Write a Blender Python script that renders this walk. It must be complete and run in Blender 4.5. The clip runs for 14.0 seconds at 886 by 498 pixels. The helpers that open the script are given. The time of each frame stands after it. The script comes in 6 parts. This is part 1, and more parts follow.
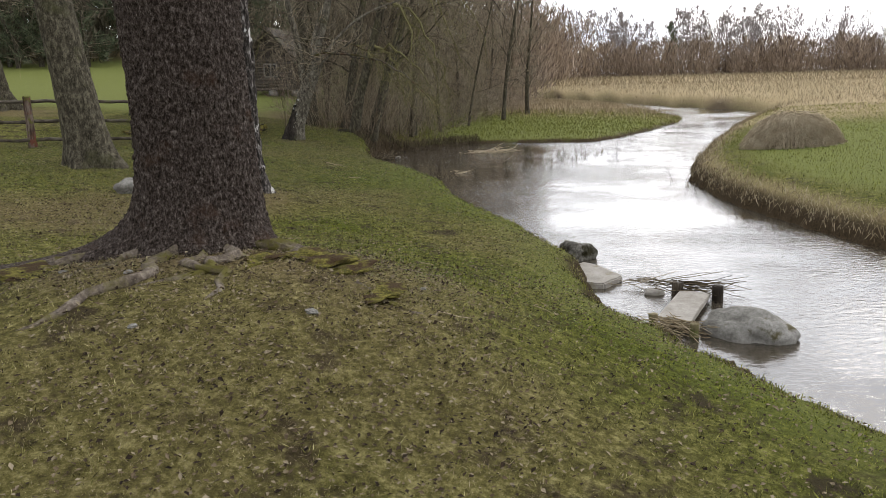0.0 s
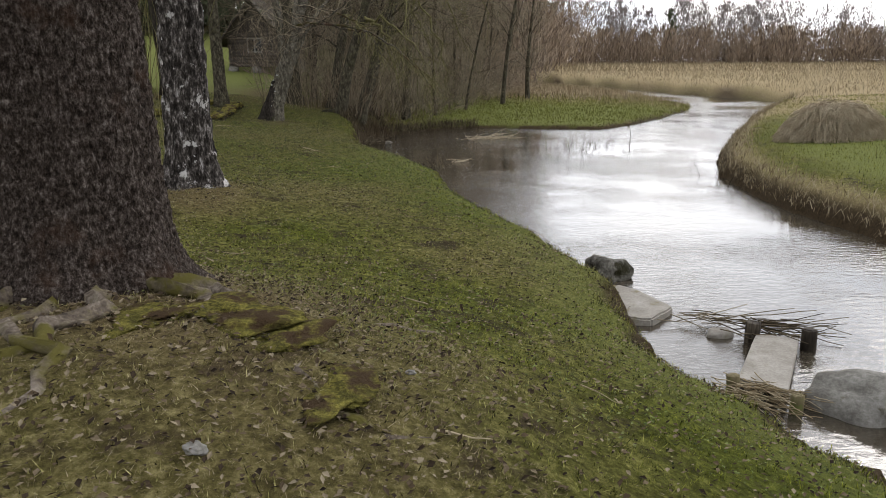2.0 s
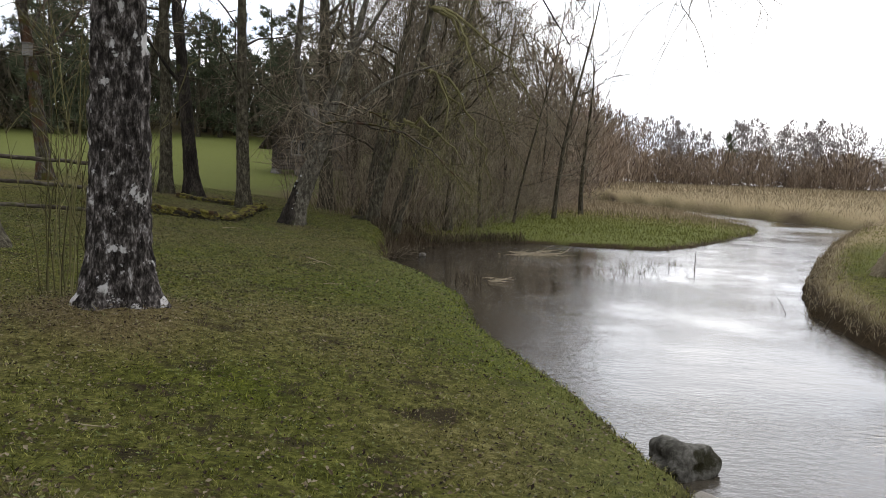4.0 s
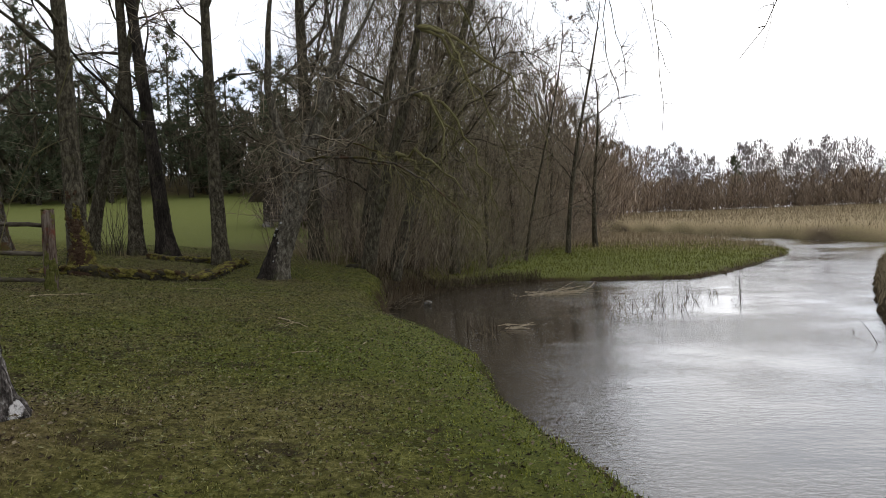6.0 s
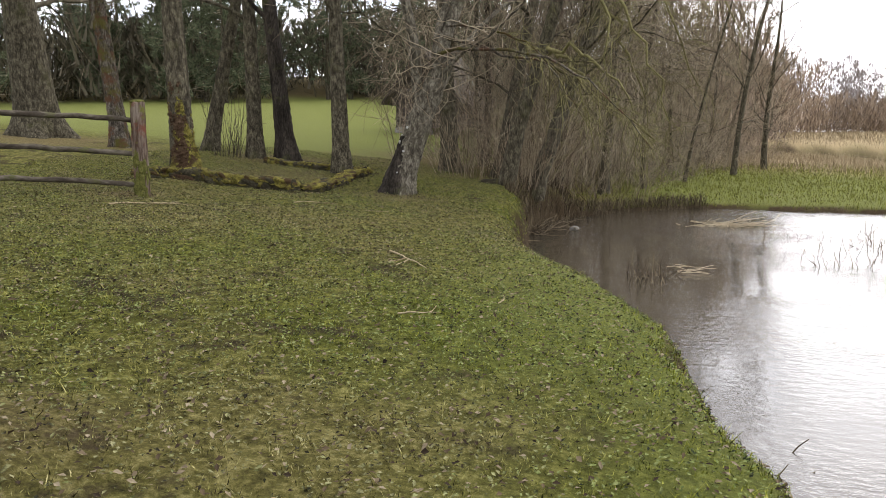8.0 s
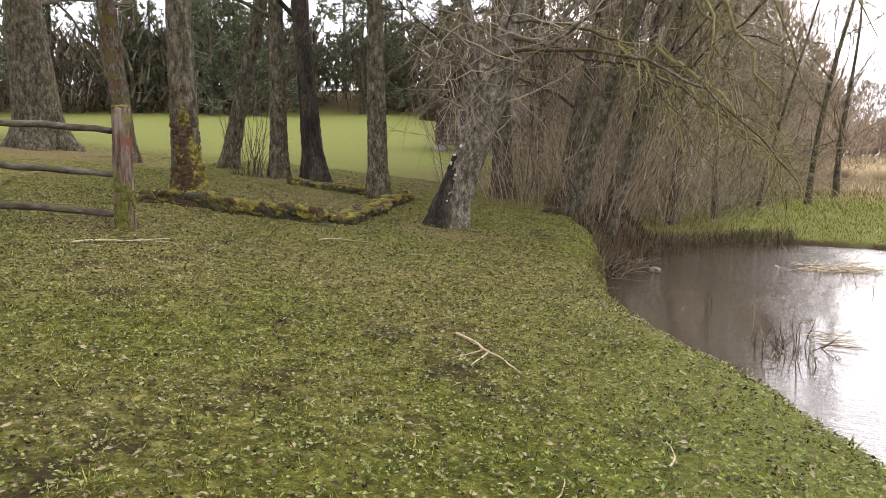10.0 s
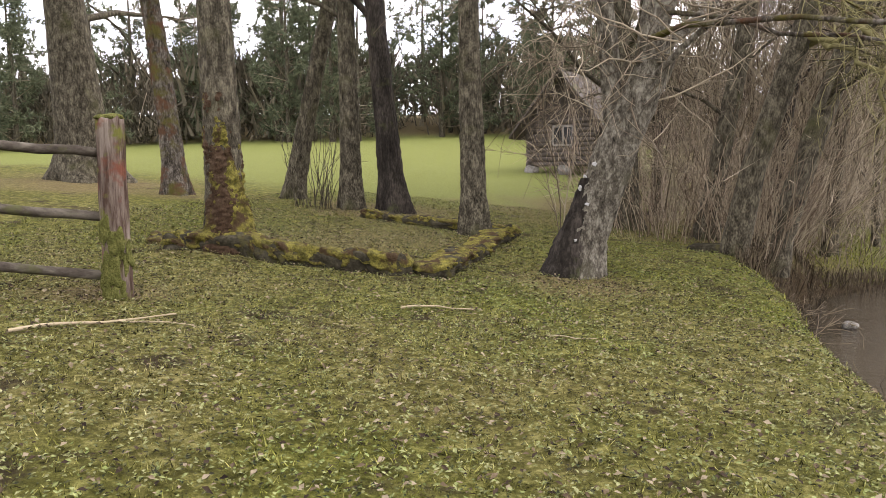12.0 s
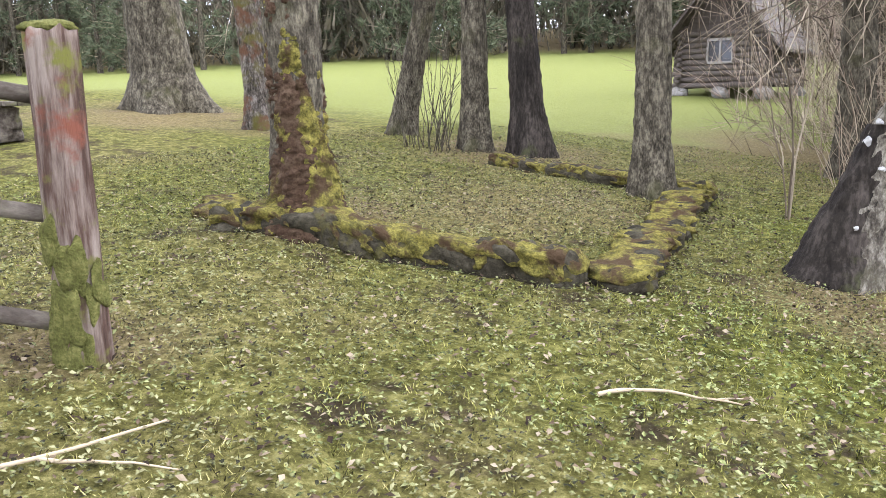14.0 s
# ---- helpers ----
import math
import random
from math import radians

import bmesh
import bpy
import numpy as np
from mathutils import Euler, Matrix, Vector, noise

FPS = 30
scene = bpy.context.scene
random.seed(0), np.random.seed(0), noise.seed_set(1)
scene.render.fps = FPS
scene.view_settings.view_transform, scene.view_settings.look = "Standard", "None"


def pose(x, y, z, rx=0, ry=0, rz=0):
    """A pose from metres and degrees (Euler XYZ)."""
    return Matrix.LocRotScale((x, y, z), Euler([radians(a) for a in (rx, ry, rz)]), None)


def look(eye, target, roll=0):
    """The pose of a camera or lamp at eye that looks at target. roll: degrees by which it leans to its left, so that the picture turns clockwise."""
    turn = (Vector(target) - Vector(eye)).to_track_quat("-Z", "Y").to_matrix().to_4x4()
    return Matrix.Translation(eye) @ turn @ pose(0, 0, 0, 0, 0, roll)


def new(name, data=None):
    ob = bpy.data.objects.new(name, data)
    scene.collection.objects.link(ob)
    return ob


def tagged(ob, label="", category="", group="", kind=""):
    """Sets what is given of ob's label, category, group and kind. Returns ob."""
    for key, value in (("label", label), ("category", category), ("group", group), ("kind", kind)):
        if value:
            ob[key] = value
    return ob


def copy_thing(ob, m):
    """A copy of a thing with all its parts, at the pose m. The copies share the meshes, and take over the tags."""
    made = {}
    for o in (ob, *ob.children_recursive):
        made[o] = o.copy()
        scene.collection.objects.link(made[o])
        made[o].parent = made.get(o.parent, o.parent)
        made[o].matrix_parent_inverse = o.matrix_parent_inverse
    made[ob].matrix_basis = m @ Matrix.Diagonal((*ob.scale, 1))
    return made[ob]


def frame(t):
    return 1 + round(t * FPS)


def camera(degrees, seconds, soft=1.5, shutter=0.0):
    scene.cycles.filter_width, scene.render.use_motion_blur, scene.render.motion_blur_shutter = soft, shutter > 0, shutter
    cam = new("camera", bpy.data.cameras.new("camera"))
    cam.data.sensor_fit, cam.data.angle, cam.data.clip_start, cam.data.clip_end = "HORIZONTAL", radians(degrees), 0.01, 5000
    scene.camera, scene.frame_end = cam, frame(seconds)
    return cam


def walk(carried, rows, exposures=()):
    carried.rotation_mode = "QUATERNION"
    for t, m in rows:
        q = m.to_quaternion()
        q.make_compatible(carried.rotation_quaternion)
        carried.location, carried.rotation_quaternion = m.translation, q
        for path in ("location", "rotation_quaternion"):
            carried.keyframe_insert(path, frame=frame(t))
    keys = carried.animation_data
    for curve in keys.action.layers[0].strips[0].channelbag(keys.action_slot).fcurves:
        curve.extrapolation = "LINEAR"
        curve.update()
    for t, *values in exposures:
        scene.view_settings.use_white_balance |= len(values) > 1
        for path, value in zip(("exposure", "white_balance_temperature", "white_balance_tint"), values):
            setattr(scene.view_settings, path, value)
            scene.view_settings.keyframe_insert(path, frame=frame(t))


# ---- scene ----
cam = camera(60.1, 14.0, soft=0.6)
PATH = [
    (0, (-0.058, 0.311, 1.453), (-0.094, 2.262, 1.017), -1.5),
    (0.5, (-0.094, 0.958, 1.407), (-0.157, 2.9, 0.933), -0.7),
    (1, (-0.184, 1.534, 1.378), (-0.305, 3.479, 0.927), -0.4),
    (1.5, (-0.159, 2.162, 1.315), (-0.268, 4.105, 0.853), -1.6),
    (2, (-0.15, 2.753, 1.266), (-0.164, 4.695, 0.79), -0.2),
    (2.5, (-0.125, 3.399, 1.206), (-0.001, 5.34, 0.737), 0.3),
    (3, (-0.011, 4.077, 1.155), (0.008, 6.038, 0.759), 1.4),
    (3.5, (0.079, 4.717, 1.165), (0.102, 6.683, 0.798), 1.6),
    (4, (0.202, 5.385, 1.09), (0.05, 7.37, 0.895), 2.1),
    (4.2, (0.241, 5.622, 1.094), (0.031, 7.601, 0.895), 2.4),
    (6.3, (0.058, 8.339, 0.832), (-0.113, 10.331, 0.763), -2.4),
    (6.5, (0.034, 8.615, 0.855), (-0.137, 10.606, 0.784), -2.2),
    (7, (-0.102, 9.217, 0.845), (-0.17, 11.212, 0.714), 0.5),
    (7.5, (-0.227, 9.87, 0.827), (-0.49, 11.833, 0.544), -0.2),
    (8, (-0.473, 10.504, 0.82), (-0.992, 12.412, 0.52), -0.2),
    (8.5, (-0.731, 11.109, 0.859), (-1.275, 13.009, 0.552), 0.5),
    (8.7, (-0.841, 11.388, 0.875), (-1.402, 13.288, 0.603), 0.5),
    (10.8, (-2.153, 14.051, 0.805), (-2.795, 15.93, 0.559), 1.6),
    (11, (-2.304, 14.38, 0.79), (-3.007, 16.243, 0.595), 1.3),
    (11.5, (-2.648, 15.035, 0.794), (-3.471, 16.854, 0.675), 0.9),
    (12, (-3.008, 15.706, 0.837), (-3.795, 17.534, 0.64), -0.6),
    (12.5, (-3.37, 16.329, 0.917), (-4.193, 18.132, 0.653), -1.1),
    (13, (-3.793, 16.928, 0.975), (-4.629, 18.706, 0.599), -0.5),
    (13.5, (-4.167, 17.572, 0.999), (-5.135, 19.282, 0.626), -0.6),
    (14, (-4.644, 18.174, 1.005), (-5.67, 19.844, 0.605), -0.8),
]
walk(cam, [(t, look(eye, target, roll)) for t, eye, target, roll in PATH],
     exposures=[(0.0, 0.3, 6600, 12), (0.5, 0.3, 6600, 12), (1.0, 0.65, 6600, 12), (1.5, 0.3, 6600, 12), (2.5, 0.05, 6550, 12), (3.0, 0.2, 6500, 12), (3.5, -0.3, 6500, 12), (4.2, -0.05, 6500, 12), (6.5, -0.45, 6500, 12), (7.1, -0.45, 6500, 12), (7.5, 0.1, 6500, 12),
                (8.0, 0.8, 6750, 14), (8.5, 1.05, 6950, 15), (11.0, 1.3, 6850, 20), (11.5, 1.4, 6850, 20), (12.5, 1.33, 6850, 20), (13.0, 1.65, 6700, 19), (13.5, 2.05, 6350, 21), (14.0, 2.15, 6050, 20)])

# ---- light ----
SUN_WAY = Vector((0.52, 0.66, 0.54)).normalized()
world = bpy.data.worlds.new("overcast_sky")
scene.world = world
world.use_nodes = True
wn, wl = world.node_tree.nodes, world.node_tree.links
sky = wn.new("ShaderNodeTexSky")
sky.sky_type, sky.sun_disc = "NISHITA", False
sky.sun_elevation, sky.sun_rotation = radians(33), radians(38)
wcoord = wn.new("ShaderNodeTexCoord")
wmap = wn.new("ShaderNodeMapping")
wmap.inputs["Scale"].default_value = (1.0, 1.0, 4.5)
wl.new(wcoord.outputs["Generated"], wmap.inputs["Vector"])
wnoise = wn.new("ShaderNodeTexNoise")
wnoise.inputs["Scale"].default_value, wnoise.inputs["Detail"].default_value, wnoise.inputs["Roughness"].default_value = 2.2, 7.0, 0.55
wl.new(wmap.outputs["Vector"], wnoise.inputs["Vector"])
wramp = wn.new("ShaderNodeValToRGB")
wramp.color_ramp.elements[0].position, wramp.color_ramp.elements[0].color = 0.36, (0.50, 0.57, 0.68, 1)
wramp.color_ramp.elements[1].position, wramp.color_ramp.elements[1].color = 0.62, (1.0, 1.0, 1.0, 1)
wl.new(wnoise.outputs["Fac"], wramp.inputs["Fac"])
wscale = wn.new("ShaderNodeMix")
wscale.data_type, wscale.blend_type = "RGBA", "MULTIPLY"
wscale.inputs["Factor"].default_value = 1.0
wl.new(wramp.outputs["Color"], wscale.inputs["A"])
wsep = wn.new("ShaderNodeSeparateXYZ")
wl.new(wcoord.outputs["Generated"], wsep.inputs["Vector"])
wlift = wn.new("ShaderNodeMapRange")
wlift.inputs["To Min"].default_value, wlift.inputs["To Max"].default_value = 22.0, 17.0
wl.new(wsep.outputs["Z"], wlift.inputs["Value"])
# the cloud glows round the veiled sun
wdot = wn.new("ShaderNodeVectorMath")
wdot.operation = "DOT_PRODUCT"
wdot.inputs[1].default_value = SUN_WAY
wl.new(wcoord.outputs["Generated"], wdot.inputs[0])
wglow = wn.new("ShaderNodeMapRange")
wglow.interpolation_type = "SMOOTHSTEP"
wglow.inputs["From Min"].default_value, wglow.inputs["From Max"].default_value = -0.2, 1.0
wglow.inputs["To Min"].default_value, wglow.inputs["To Max"].default_value = 0.85, 1.45
wl.new(wdot.outputs["Value"], wglow.inputs["Value"])
wprod = wn.new("ShaderNodeMath")
wprod.operation = "MULTIPLY"
wl.new(wlift.outputs["Result"], wprod.inputs[0])
wl.new(wglow.outputs["Result"], wprod.inputs[1])
wl.new(wprod.outputs[0], wscale.inputs["B"])
wmix = wn.new("ShaderNodeMix")
wmix.data_type = "RGBA"
wmix.inputs["Factor"].default_value = 0.9
wl.new(sky.outputs["Color"], wmix.inputs["A"])
wl.new(wscale.outputs["Result"], wmix.inputs["B"])
wl.new(wmix.outputs["Result"], wn["Background"].inputs["Color"])
wn["Background"].inputs["Strength"].default_value = 0.1

sun_data = bpy.data.lights.new("sun", "SUN")
sun_data.energy, sun_data.angle, sun_data.color = 0.7, radians(20), (1.0, 0.96, 0.9)
sun_ob = new("sun", sun_data)
sun_ob.matrix_world = look(SUN_WAY * 100, (0, 0, 0))

# ---- materials ----
def nodes_of(name):
    m = bpy.data.materials.new(name)
    m.use_nodes = True
    return m, m.node_tree.nodes, m.node_tree.links, m.node_tree.nodes["Principled BSDF"]


def ramp_node(n, stops):
    r = n.new("ShaderNodeValToRGB")
    e = r.color_ramp.elements
    while len(e) < len(stops):
        e.new(0.5)
    for el, (p, c) in zip(e, stops):
        el.position, el.color = p, (*c, 1)
    return r


def noise_node(n, l, vec, scale, detail=6.0, rough=0.6):
    t = n.new("ShaderNodeTexNoise")
    t.inputs["Scale"].default_value, t.inputs["Detail"].default_value, t.inputs["Roughness"].default_value = scale, detail, rough
    if vec is not None:
        l.new(vec, t.inputs["Vector"])
    return t


def mix_node(n, l, fac, a, b, blend="MIX"):
    m = n.new("ShaderNodeMix")
    m.data_type, m.blend_type = "RGBA", blend
    for key, v in (("Factor", fac), ("A", a), ("B", b)):
        if hasattr(v, "links"):
            l.new(v, m.inputs[key])
        elif key == "Factor":
            m.inputs[key].default_value = v
        else:
            m.inputs[key].default_value = (*v, 1)
    return m.outputs["Result"]


def bump_node(n, l, height, strength, distance, normal=None):
    b = n.new("ShaderNodeBump")
    b.inputs["Strength"].default_value, b.inputs["Distance"].default_value = strength, distance
    l.new(height, b.inputs["Height"])
    if normal is not None:
        l.new(normal, b.inputs["Normal"])
    return b.outputs["Normal"]


def rough_mat(name, stops, fine=30.0, coarse=3.0, stretch=(1, 1, 1), rough=0.85, bump=0.5, depth=0.02, patch=None, patch_scale=2.0, patch_at=(0.55, 0.65), island=False, patch2=None):
    """A rough natural surface: a ramp over fine and coarse noise, patches of a second colour, relief."""
    m, n, l, p = nodes_of(name)
    co = n.new("ShaderNodeTexCoord")
    mp = n.new("ShaderNodeMapping")
    mp.inputs["Scale"].default_value = stretch
    l.new(co.outputs["Object"], mp.inputs["Vector"])
    v = mp.outputs["Vector"]
    a, b = noise_node(n, l, v, fine, 8.0, 0.65), noise_node(n, l, v, coarse, 5.0)
    add = n.new("ShaderNodeMath")
    add.operation = "MULTIPLY_ADD"
    l.new(b.outputs["Fac"], add.inputs[0])
    add.inputs[1].default_value = 0.6
    half = n.new("ShaderNodeMath")
    half.operation = "MULTIPLY"
    l.new(a.outputs["Fac"], half.inputs[0])
    half.inputs[1].default_value = 0.5
    l.new(half.outputs[0], add.inputs[2])
    value = add.outputs[0]
    if island:
        g = n.new("ShaderNodeNewGeometry")
        w = n.new("ShaderNodeMath")
        w.operation = "MULTIPLY_ADD"
        l.new(g.outputs["Random Per Island"], w.inputs[0])
        w.inputs[1].default_value = 0.5
        off = n.new("ShaderNodeMath")
        off.operation = "MULTIPLY_ADD"
        l.new(value, off.inputs[0])
        off.inputs[1].default_value, off.inputs[2].default_value = 0.7, -0.06
        l.new(off.outputs[0], w.inputs[2])
        value = w.outputs[0]
    r = ramp_node(n, stops)
    l.new(value, r.inputs["Fac"])
    col = r.outputs["Color"]
    for i, pc in enumerate((patch, patch2)):
        if pc is None:
            continue
        pn = noise_node(n, l, co.outputs["Object"], patch_scale * (1 + 0.7 * i), 7.0, 0.62)
        pr = ramp_node(n, [(patch_at[0], (0, 0, 0)), (patch_at[1], (1, 1, 1))])
        if i:
            mv = n.new("ShaderNodeMapping")
            mv.inputs["Location"].default_value = (7.3, 2.1, 4.4)
            l.new(co.outputs["Object"], mv.inputs["Vector"])
            l.new(mv.outputs["Vector"], pn.inputs["Vector"])
        l.new(pn.outputs["Fac"], pr.inputs["Fac"])
        col = mix_node(n, l, pr.outputs["Color"], col, pc)
    l.new(col, p.inputs["Base Color"])
    p.inputs["Roughness"].default_value = rough
    p.inputs["Specular IOR Level"].default_value = 0.5 if rough < 0.3 else 0.06
    l.new(bump_node(n, l, a.outputs["Fac"], bump, depth), p.inputs["Normal"])
    return m


def contrast(n, l, value, gain):
    """Spread a noise value about its middle."""
    m = n.new("ShaderNodeMath")
    m.operation = "MULTIPLY_ADD"
    l.new(value, m.inputs[0])
    m.inputs[1].default_value, m.inputs[2].default_value = gain, 0.5 - 0.5 * gain
    return m.outputs[0]


def turf_mat(name, worn_stops, lush_stops, cell=26.0, rough=0.8):
    """Blades or small leaves in tufts of one colour, from worn and straw-like to lush by the mesh's tone."""
    m, n, l, p = nodes_of(name)
    co = n.new("ShaderNodeTexCoord")
    v = co.outputs["Object"]
    tuft = contrast(n, l, noise_node(n, l, v, cell, 3.0, 0.6).outputs["Fac"], 2.9)
    patch = contrast(n, l, noise_node(n, l, v, 8.0, 5.0, 0.65).outputs["Fac"], 2.4)
    g = n.new("ShaderNodeNewGeometry")
    a = n.new("ShaderNodeMath")
    a.operation = "MULTIPLY_ADD"
    l.new(g.outputs["Random Per Island"], a.inputs[0])
    a.inputs[1].default_value = 0.34
    l.new(tuft, a.inputs[2])
    b = n.new("ShaderNodeMath")
    b.operation = "MULTIPLY_ADD"
    l.new(patch, b.inputs[0])
    b.inputs[1].default_value = 0.5
    l.new(a.outputs[0], b.inputs[2])
    c = n.new("ShaderNodeMath")
    c.operation = "ADD"
    l.new(b.outputs[0], c.inputs[0])
    c.inputs[1].default_value = -0.42
    worn, lush = ramp_node(n, worn_stops), ramp_node(n, lush_stops)
    l.new(c.outputs[0], worn.inputs["Fac"])
    l.new(c.outputs[0], lush.inputs["Fac"])
    at = n.new("ShaderNodeAttribute")
    at.attribute_name = "tone"
    l.new(mix_node(n, l, at.outputs["Fac"], worn.outputs["Color"], lush.outputs["Color"]), p.inputs["Base Color"])
    p.inputs["Roughness"].default_value = rough
    p.inputs["Specular IOR Level"].default_value = 0.1
    return m


def ground_mat():
    m, n, l, p = nodes_of("lawn_and_field")
    co = n.new("ShaderNodeTexCoord")
    v = co.outputs["Object"]
    at = n.new("ShaderNodeAttribute")
    at.attribute_name = "cover"
    sep = n.new("ShaderNodeSeparateColor")
    l.new(at.outputs["Color"], sep.inputs["Color"])
    fine = noise_node(n, l, v, 24.0, 9.0, 0.78)
    tone = n.new("ShaderNodeAttribute")
    tone.attribute_name = "tone"
    mid = noise_node(n, l, v, 9.0, 5.0, 0.65)
    both = n.new("ShaderNodeMath")
    both.operation = "ADD"
    l.new(contrast(n, l, fine.outputs["Fac"], 3.0), both.inputs[0])
    l.new(contrast(n, l, mid.outputs["Fac"], 2.0), both.inputs[1])
    half = n.new("ShaderNodeMath")
    half.operation = "MULTIPLY"
    l.new(both.outputs[0], half.inputs[0])
    half.inputs[1].default_value = 0.5
    speck = half.outputs[0]
    lush = ramp_node(n, [(0.1, (0.008, 0.009, 0.003)), (0.5, (0.052, 0.060, 0.008)), (0.9, (0.155, 0.165, 0.026))])
    l.new(speck, lush.inputs["Fac"])
    worn = ramp_node(n, [(0.1, (0.009, 0.008, 0.004)), (0.5, (0.090, 0.080, 0.024)), (0.9, (0.27, 0.235, 0.10))])
    l.new(speck, worn.inputs["Fac"])
    col = mix_node(n, l, tone.outputs["Fac"], worn.outputs["Color"], lush.outputs["Color"])
    soil = noise_node(n, l, v, 1.7, 8.0, 0.7)
    soilr = ramp_node(n, [(0.55, (0, 0, 0)), (0.63, (0.9, 0.9, 0.9))])
    l.new(soil.outputs["Fac"], soilr.inputs["Fac"])
    col = mix_node(n, l, soilr.outputs["Color"], col, (0.030, 0.022, 0.013))
    lushland = ramp_node(n, [(0.25, (0.052, 0.056, 0.016)), (0.55, (0.118, 0.130, 0.036)), (0.75, (0.195, 0.202, 0.078))])
    l.new(fine.outputs["Fac"], lushland.inputs["Fac"])
    at2 = n.new("ShaderNodeAttribute")
    at2.attribute_name = "green"
    col = mix_node(n, l, at2.outputs["Fac"], col, lushland.outputs["Color"])
    dry = ramp_node(n, [(0.25, (0.13, 0.095, 0.05)), (0.5, (0.26, 0.20, 0.11)), (0.75, (0.38, 0.31, 0.19))])
    l.new(fine.outputs["Fac"], dry.inputs["Fac"])
    col = mix_node(n, l, sep.outputs["Red"], col, dry.outputs["Color"])
    earth = ramp_node(n, [(0.25, (0.030, 0.022, 0.012)), (0.5, (0.110, 0.082, 0.040)), (0.75, (0.26, 0.205, 0.12))])
    l.new(fine.outputs["Fac"], earth.inputs["Fac"])
    col = mix_node(n, l, sep.outputs["Green"], col, earth.outputs["Color"])
    mud = ramp_node(n, [(0.3, (0.014, 0.010, 0.006)), (0.7, (0.07, 0.05, 0.028))])
    l.new(fine.outputs["Fac"], mud.inputs["Fac"])
    col = mix_node(n, l, sep.outputs["Blue"], col, mud.outputs["Color"])
    l.new(col, p.inputs["Base Color"])
    p.inputs["Roughness"].default_value = 0.95
    p.inputs["Specular IOR Level"].default_value = 0.04
    l.new(bump_node(n, l, fine.outputs["Fac"], 0.9, 0.03), p.inputs["Normal"])
    return m


def water_mat():
    m, n, l, p = nodes_of("river_water")
    co = n.new("ShaderNodeTexCoord")
    mp = n.new("ShaderNodeMapping")
    mp.inputs["Rotation"].default_value, mp.inputs["Scale"].default_value = (0, 0, radians(-12)), (1.0, 1.9, 1.0)
    l.new(co.outputs["Object"], mp.inputs["Vector"])
    a, b = noise_node(n, l, mp.outputs["Vector"], 6.5, 4.0, 0.6), noise_node(n, l, mp.outputs["Vector"], 0.9, 4.0, 0.55)
    c = noise_node(n, l, co.outputs["Object"], 0.25, 3.0)
    calm = ramp_node(n, [(0.40, (0.15, 0.15, 0.15)), (0.62, (1, 1, 1))])
    l.new(c.outputs["Fac"], calm.inputs["Fac"])
    mul = n.new("ShaderNodeMath")
    mul.operation = "MULTIPLY"
    l.new(a.outputs["Fac"], mul.inputs[0])
    l.new(calm.outputs["Color"], mul.inputs[1])
    n1 = bump_node(n, l, mul.outputs[0], 0.8, 0.02)
    n2 = bump_node(n, l, b.outputs["Fac"], 0.35, 0.02, n1)
    p.inputs["Base Color"].default_value = (0.045, 0.037, 0.026, 1)
    p.inputs["Roughness"].default_value = 0.04
    p.inputs["IOR"].default_value = 1.5
    p.inputs["Specular IOR Level"].default_value = 0.5
    l.new(n2, p.inputs["Normal"])
    return m


MAT_GROUND, MAT_WATER = ground_mat(), water_mat()
BARK_STOPS = [(0.40, (0.007, 0.005, 0.004)), (0.51, (0.030, 0.022, 0.017)), (0.60, (0.075, 0.059, 0.049)), (0.74, (0.20, 0.175, 0.155))]
MAT_OLD_BARK = rough_mat("old_scaly_bark", BARK_STOPS, 90, 38, (1, 1, 0.6), 0.9, 1.0, 0.03, (0.055, 0.030, 0.018), 2.2, (0.58, 0.74))
MAT_BIRCH = rough_mat("birch_bark", [(0.44, (0.010, 0.008, 0.007)), (0.54, (0.035, 0.030, 0.026)), (0.62, (0.12, 0.105, 0.095)), (0.72, (0.40, 0.38, 0.36))], 46, 17.0, (1, 1, 0.4), 0.85, 1.0, 0.03, (0.45, 0.43, 0.41), 5.0, (0.585, 0.625))
MAT_BARK = rough_mat("grey_brown_bark", [(0.38, (0.008446, 0.006854, 0.004712)), (0.53, (0.04317, 0.03721, 0.0257)), (0.70, (0.1361, 0.1214, 0.08397))], 55, 14, (1, 1, 0.5), 0.9, 0.8, 0.015, (0.05, 0.05, 0.021), 1.6, (0.55, 0.72))
MAT_DARK_BARK = rough_mat("dark_wet_bark", [(0.38, (0.005, 0.004, 0.0035)), (0.53, (0.018, 0.015, 0.012)), (0.70, (0.06, 0.05, 0.04))], 34, 4, (1, 1, 0.3), 0.85, 0.8, 0.015, (0.05, 0.055, 0.02), 1.6, (0.58, 0.7))
MAT_MOSSY_BARK = rough_mat("mossy_bark", [(0.38, (0.009, 0.0075, 0.0055)), (0.53, (0.046, 0.039, 0.030)), (0.70, (0.14, 0.125, 0.105))], 36, 9, (1, 1, 0.4), 0.92, 0.9, 0.02, (0.060, 0.054, 0.015), 2.6, (0.50, 0.62), patch2=(0.065, 0.034, 0.019))
MAT_TWIG = rough_mat("brown_twigs", [(0.3, (0.04788, 0.03696, 0.02583)), (0.5, (0.1323, 0.1056, 0.0738)), (0.75, (0.2961, 0.2508, 0.1783))], 6, 0.7, rough=0.85, bump=0.1, island=True)
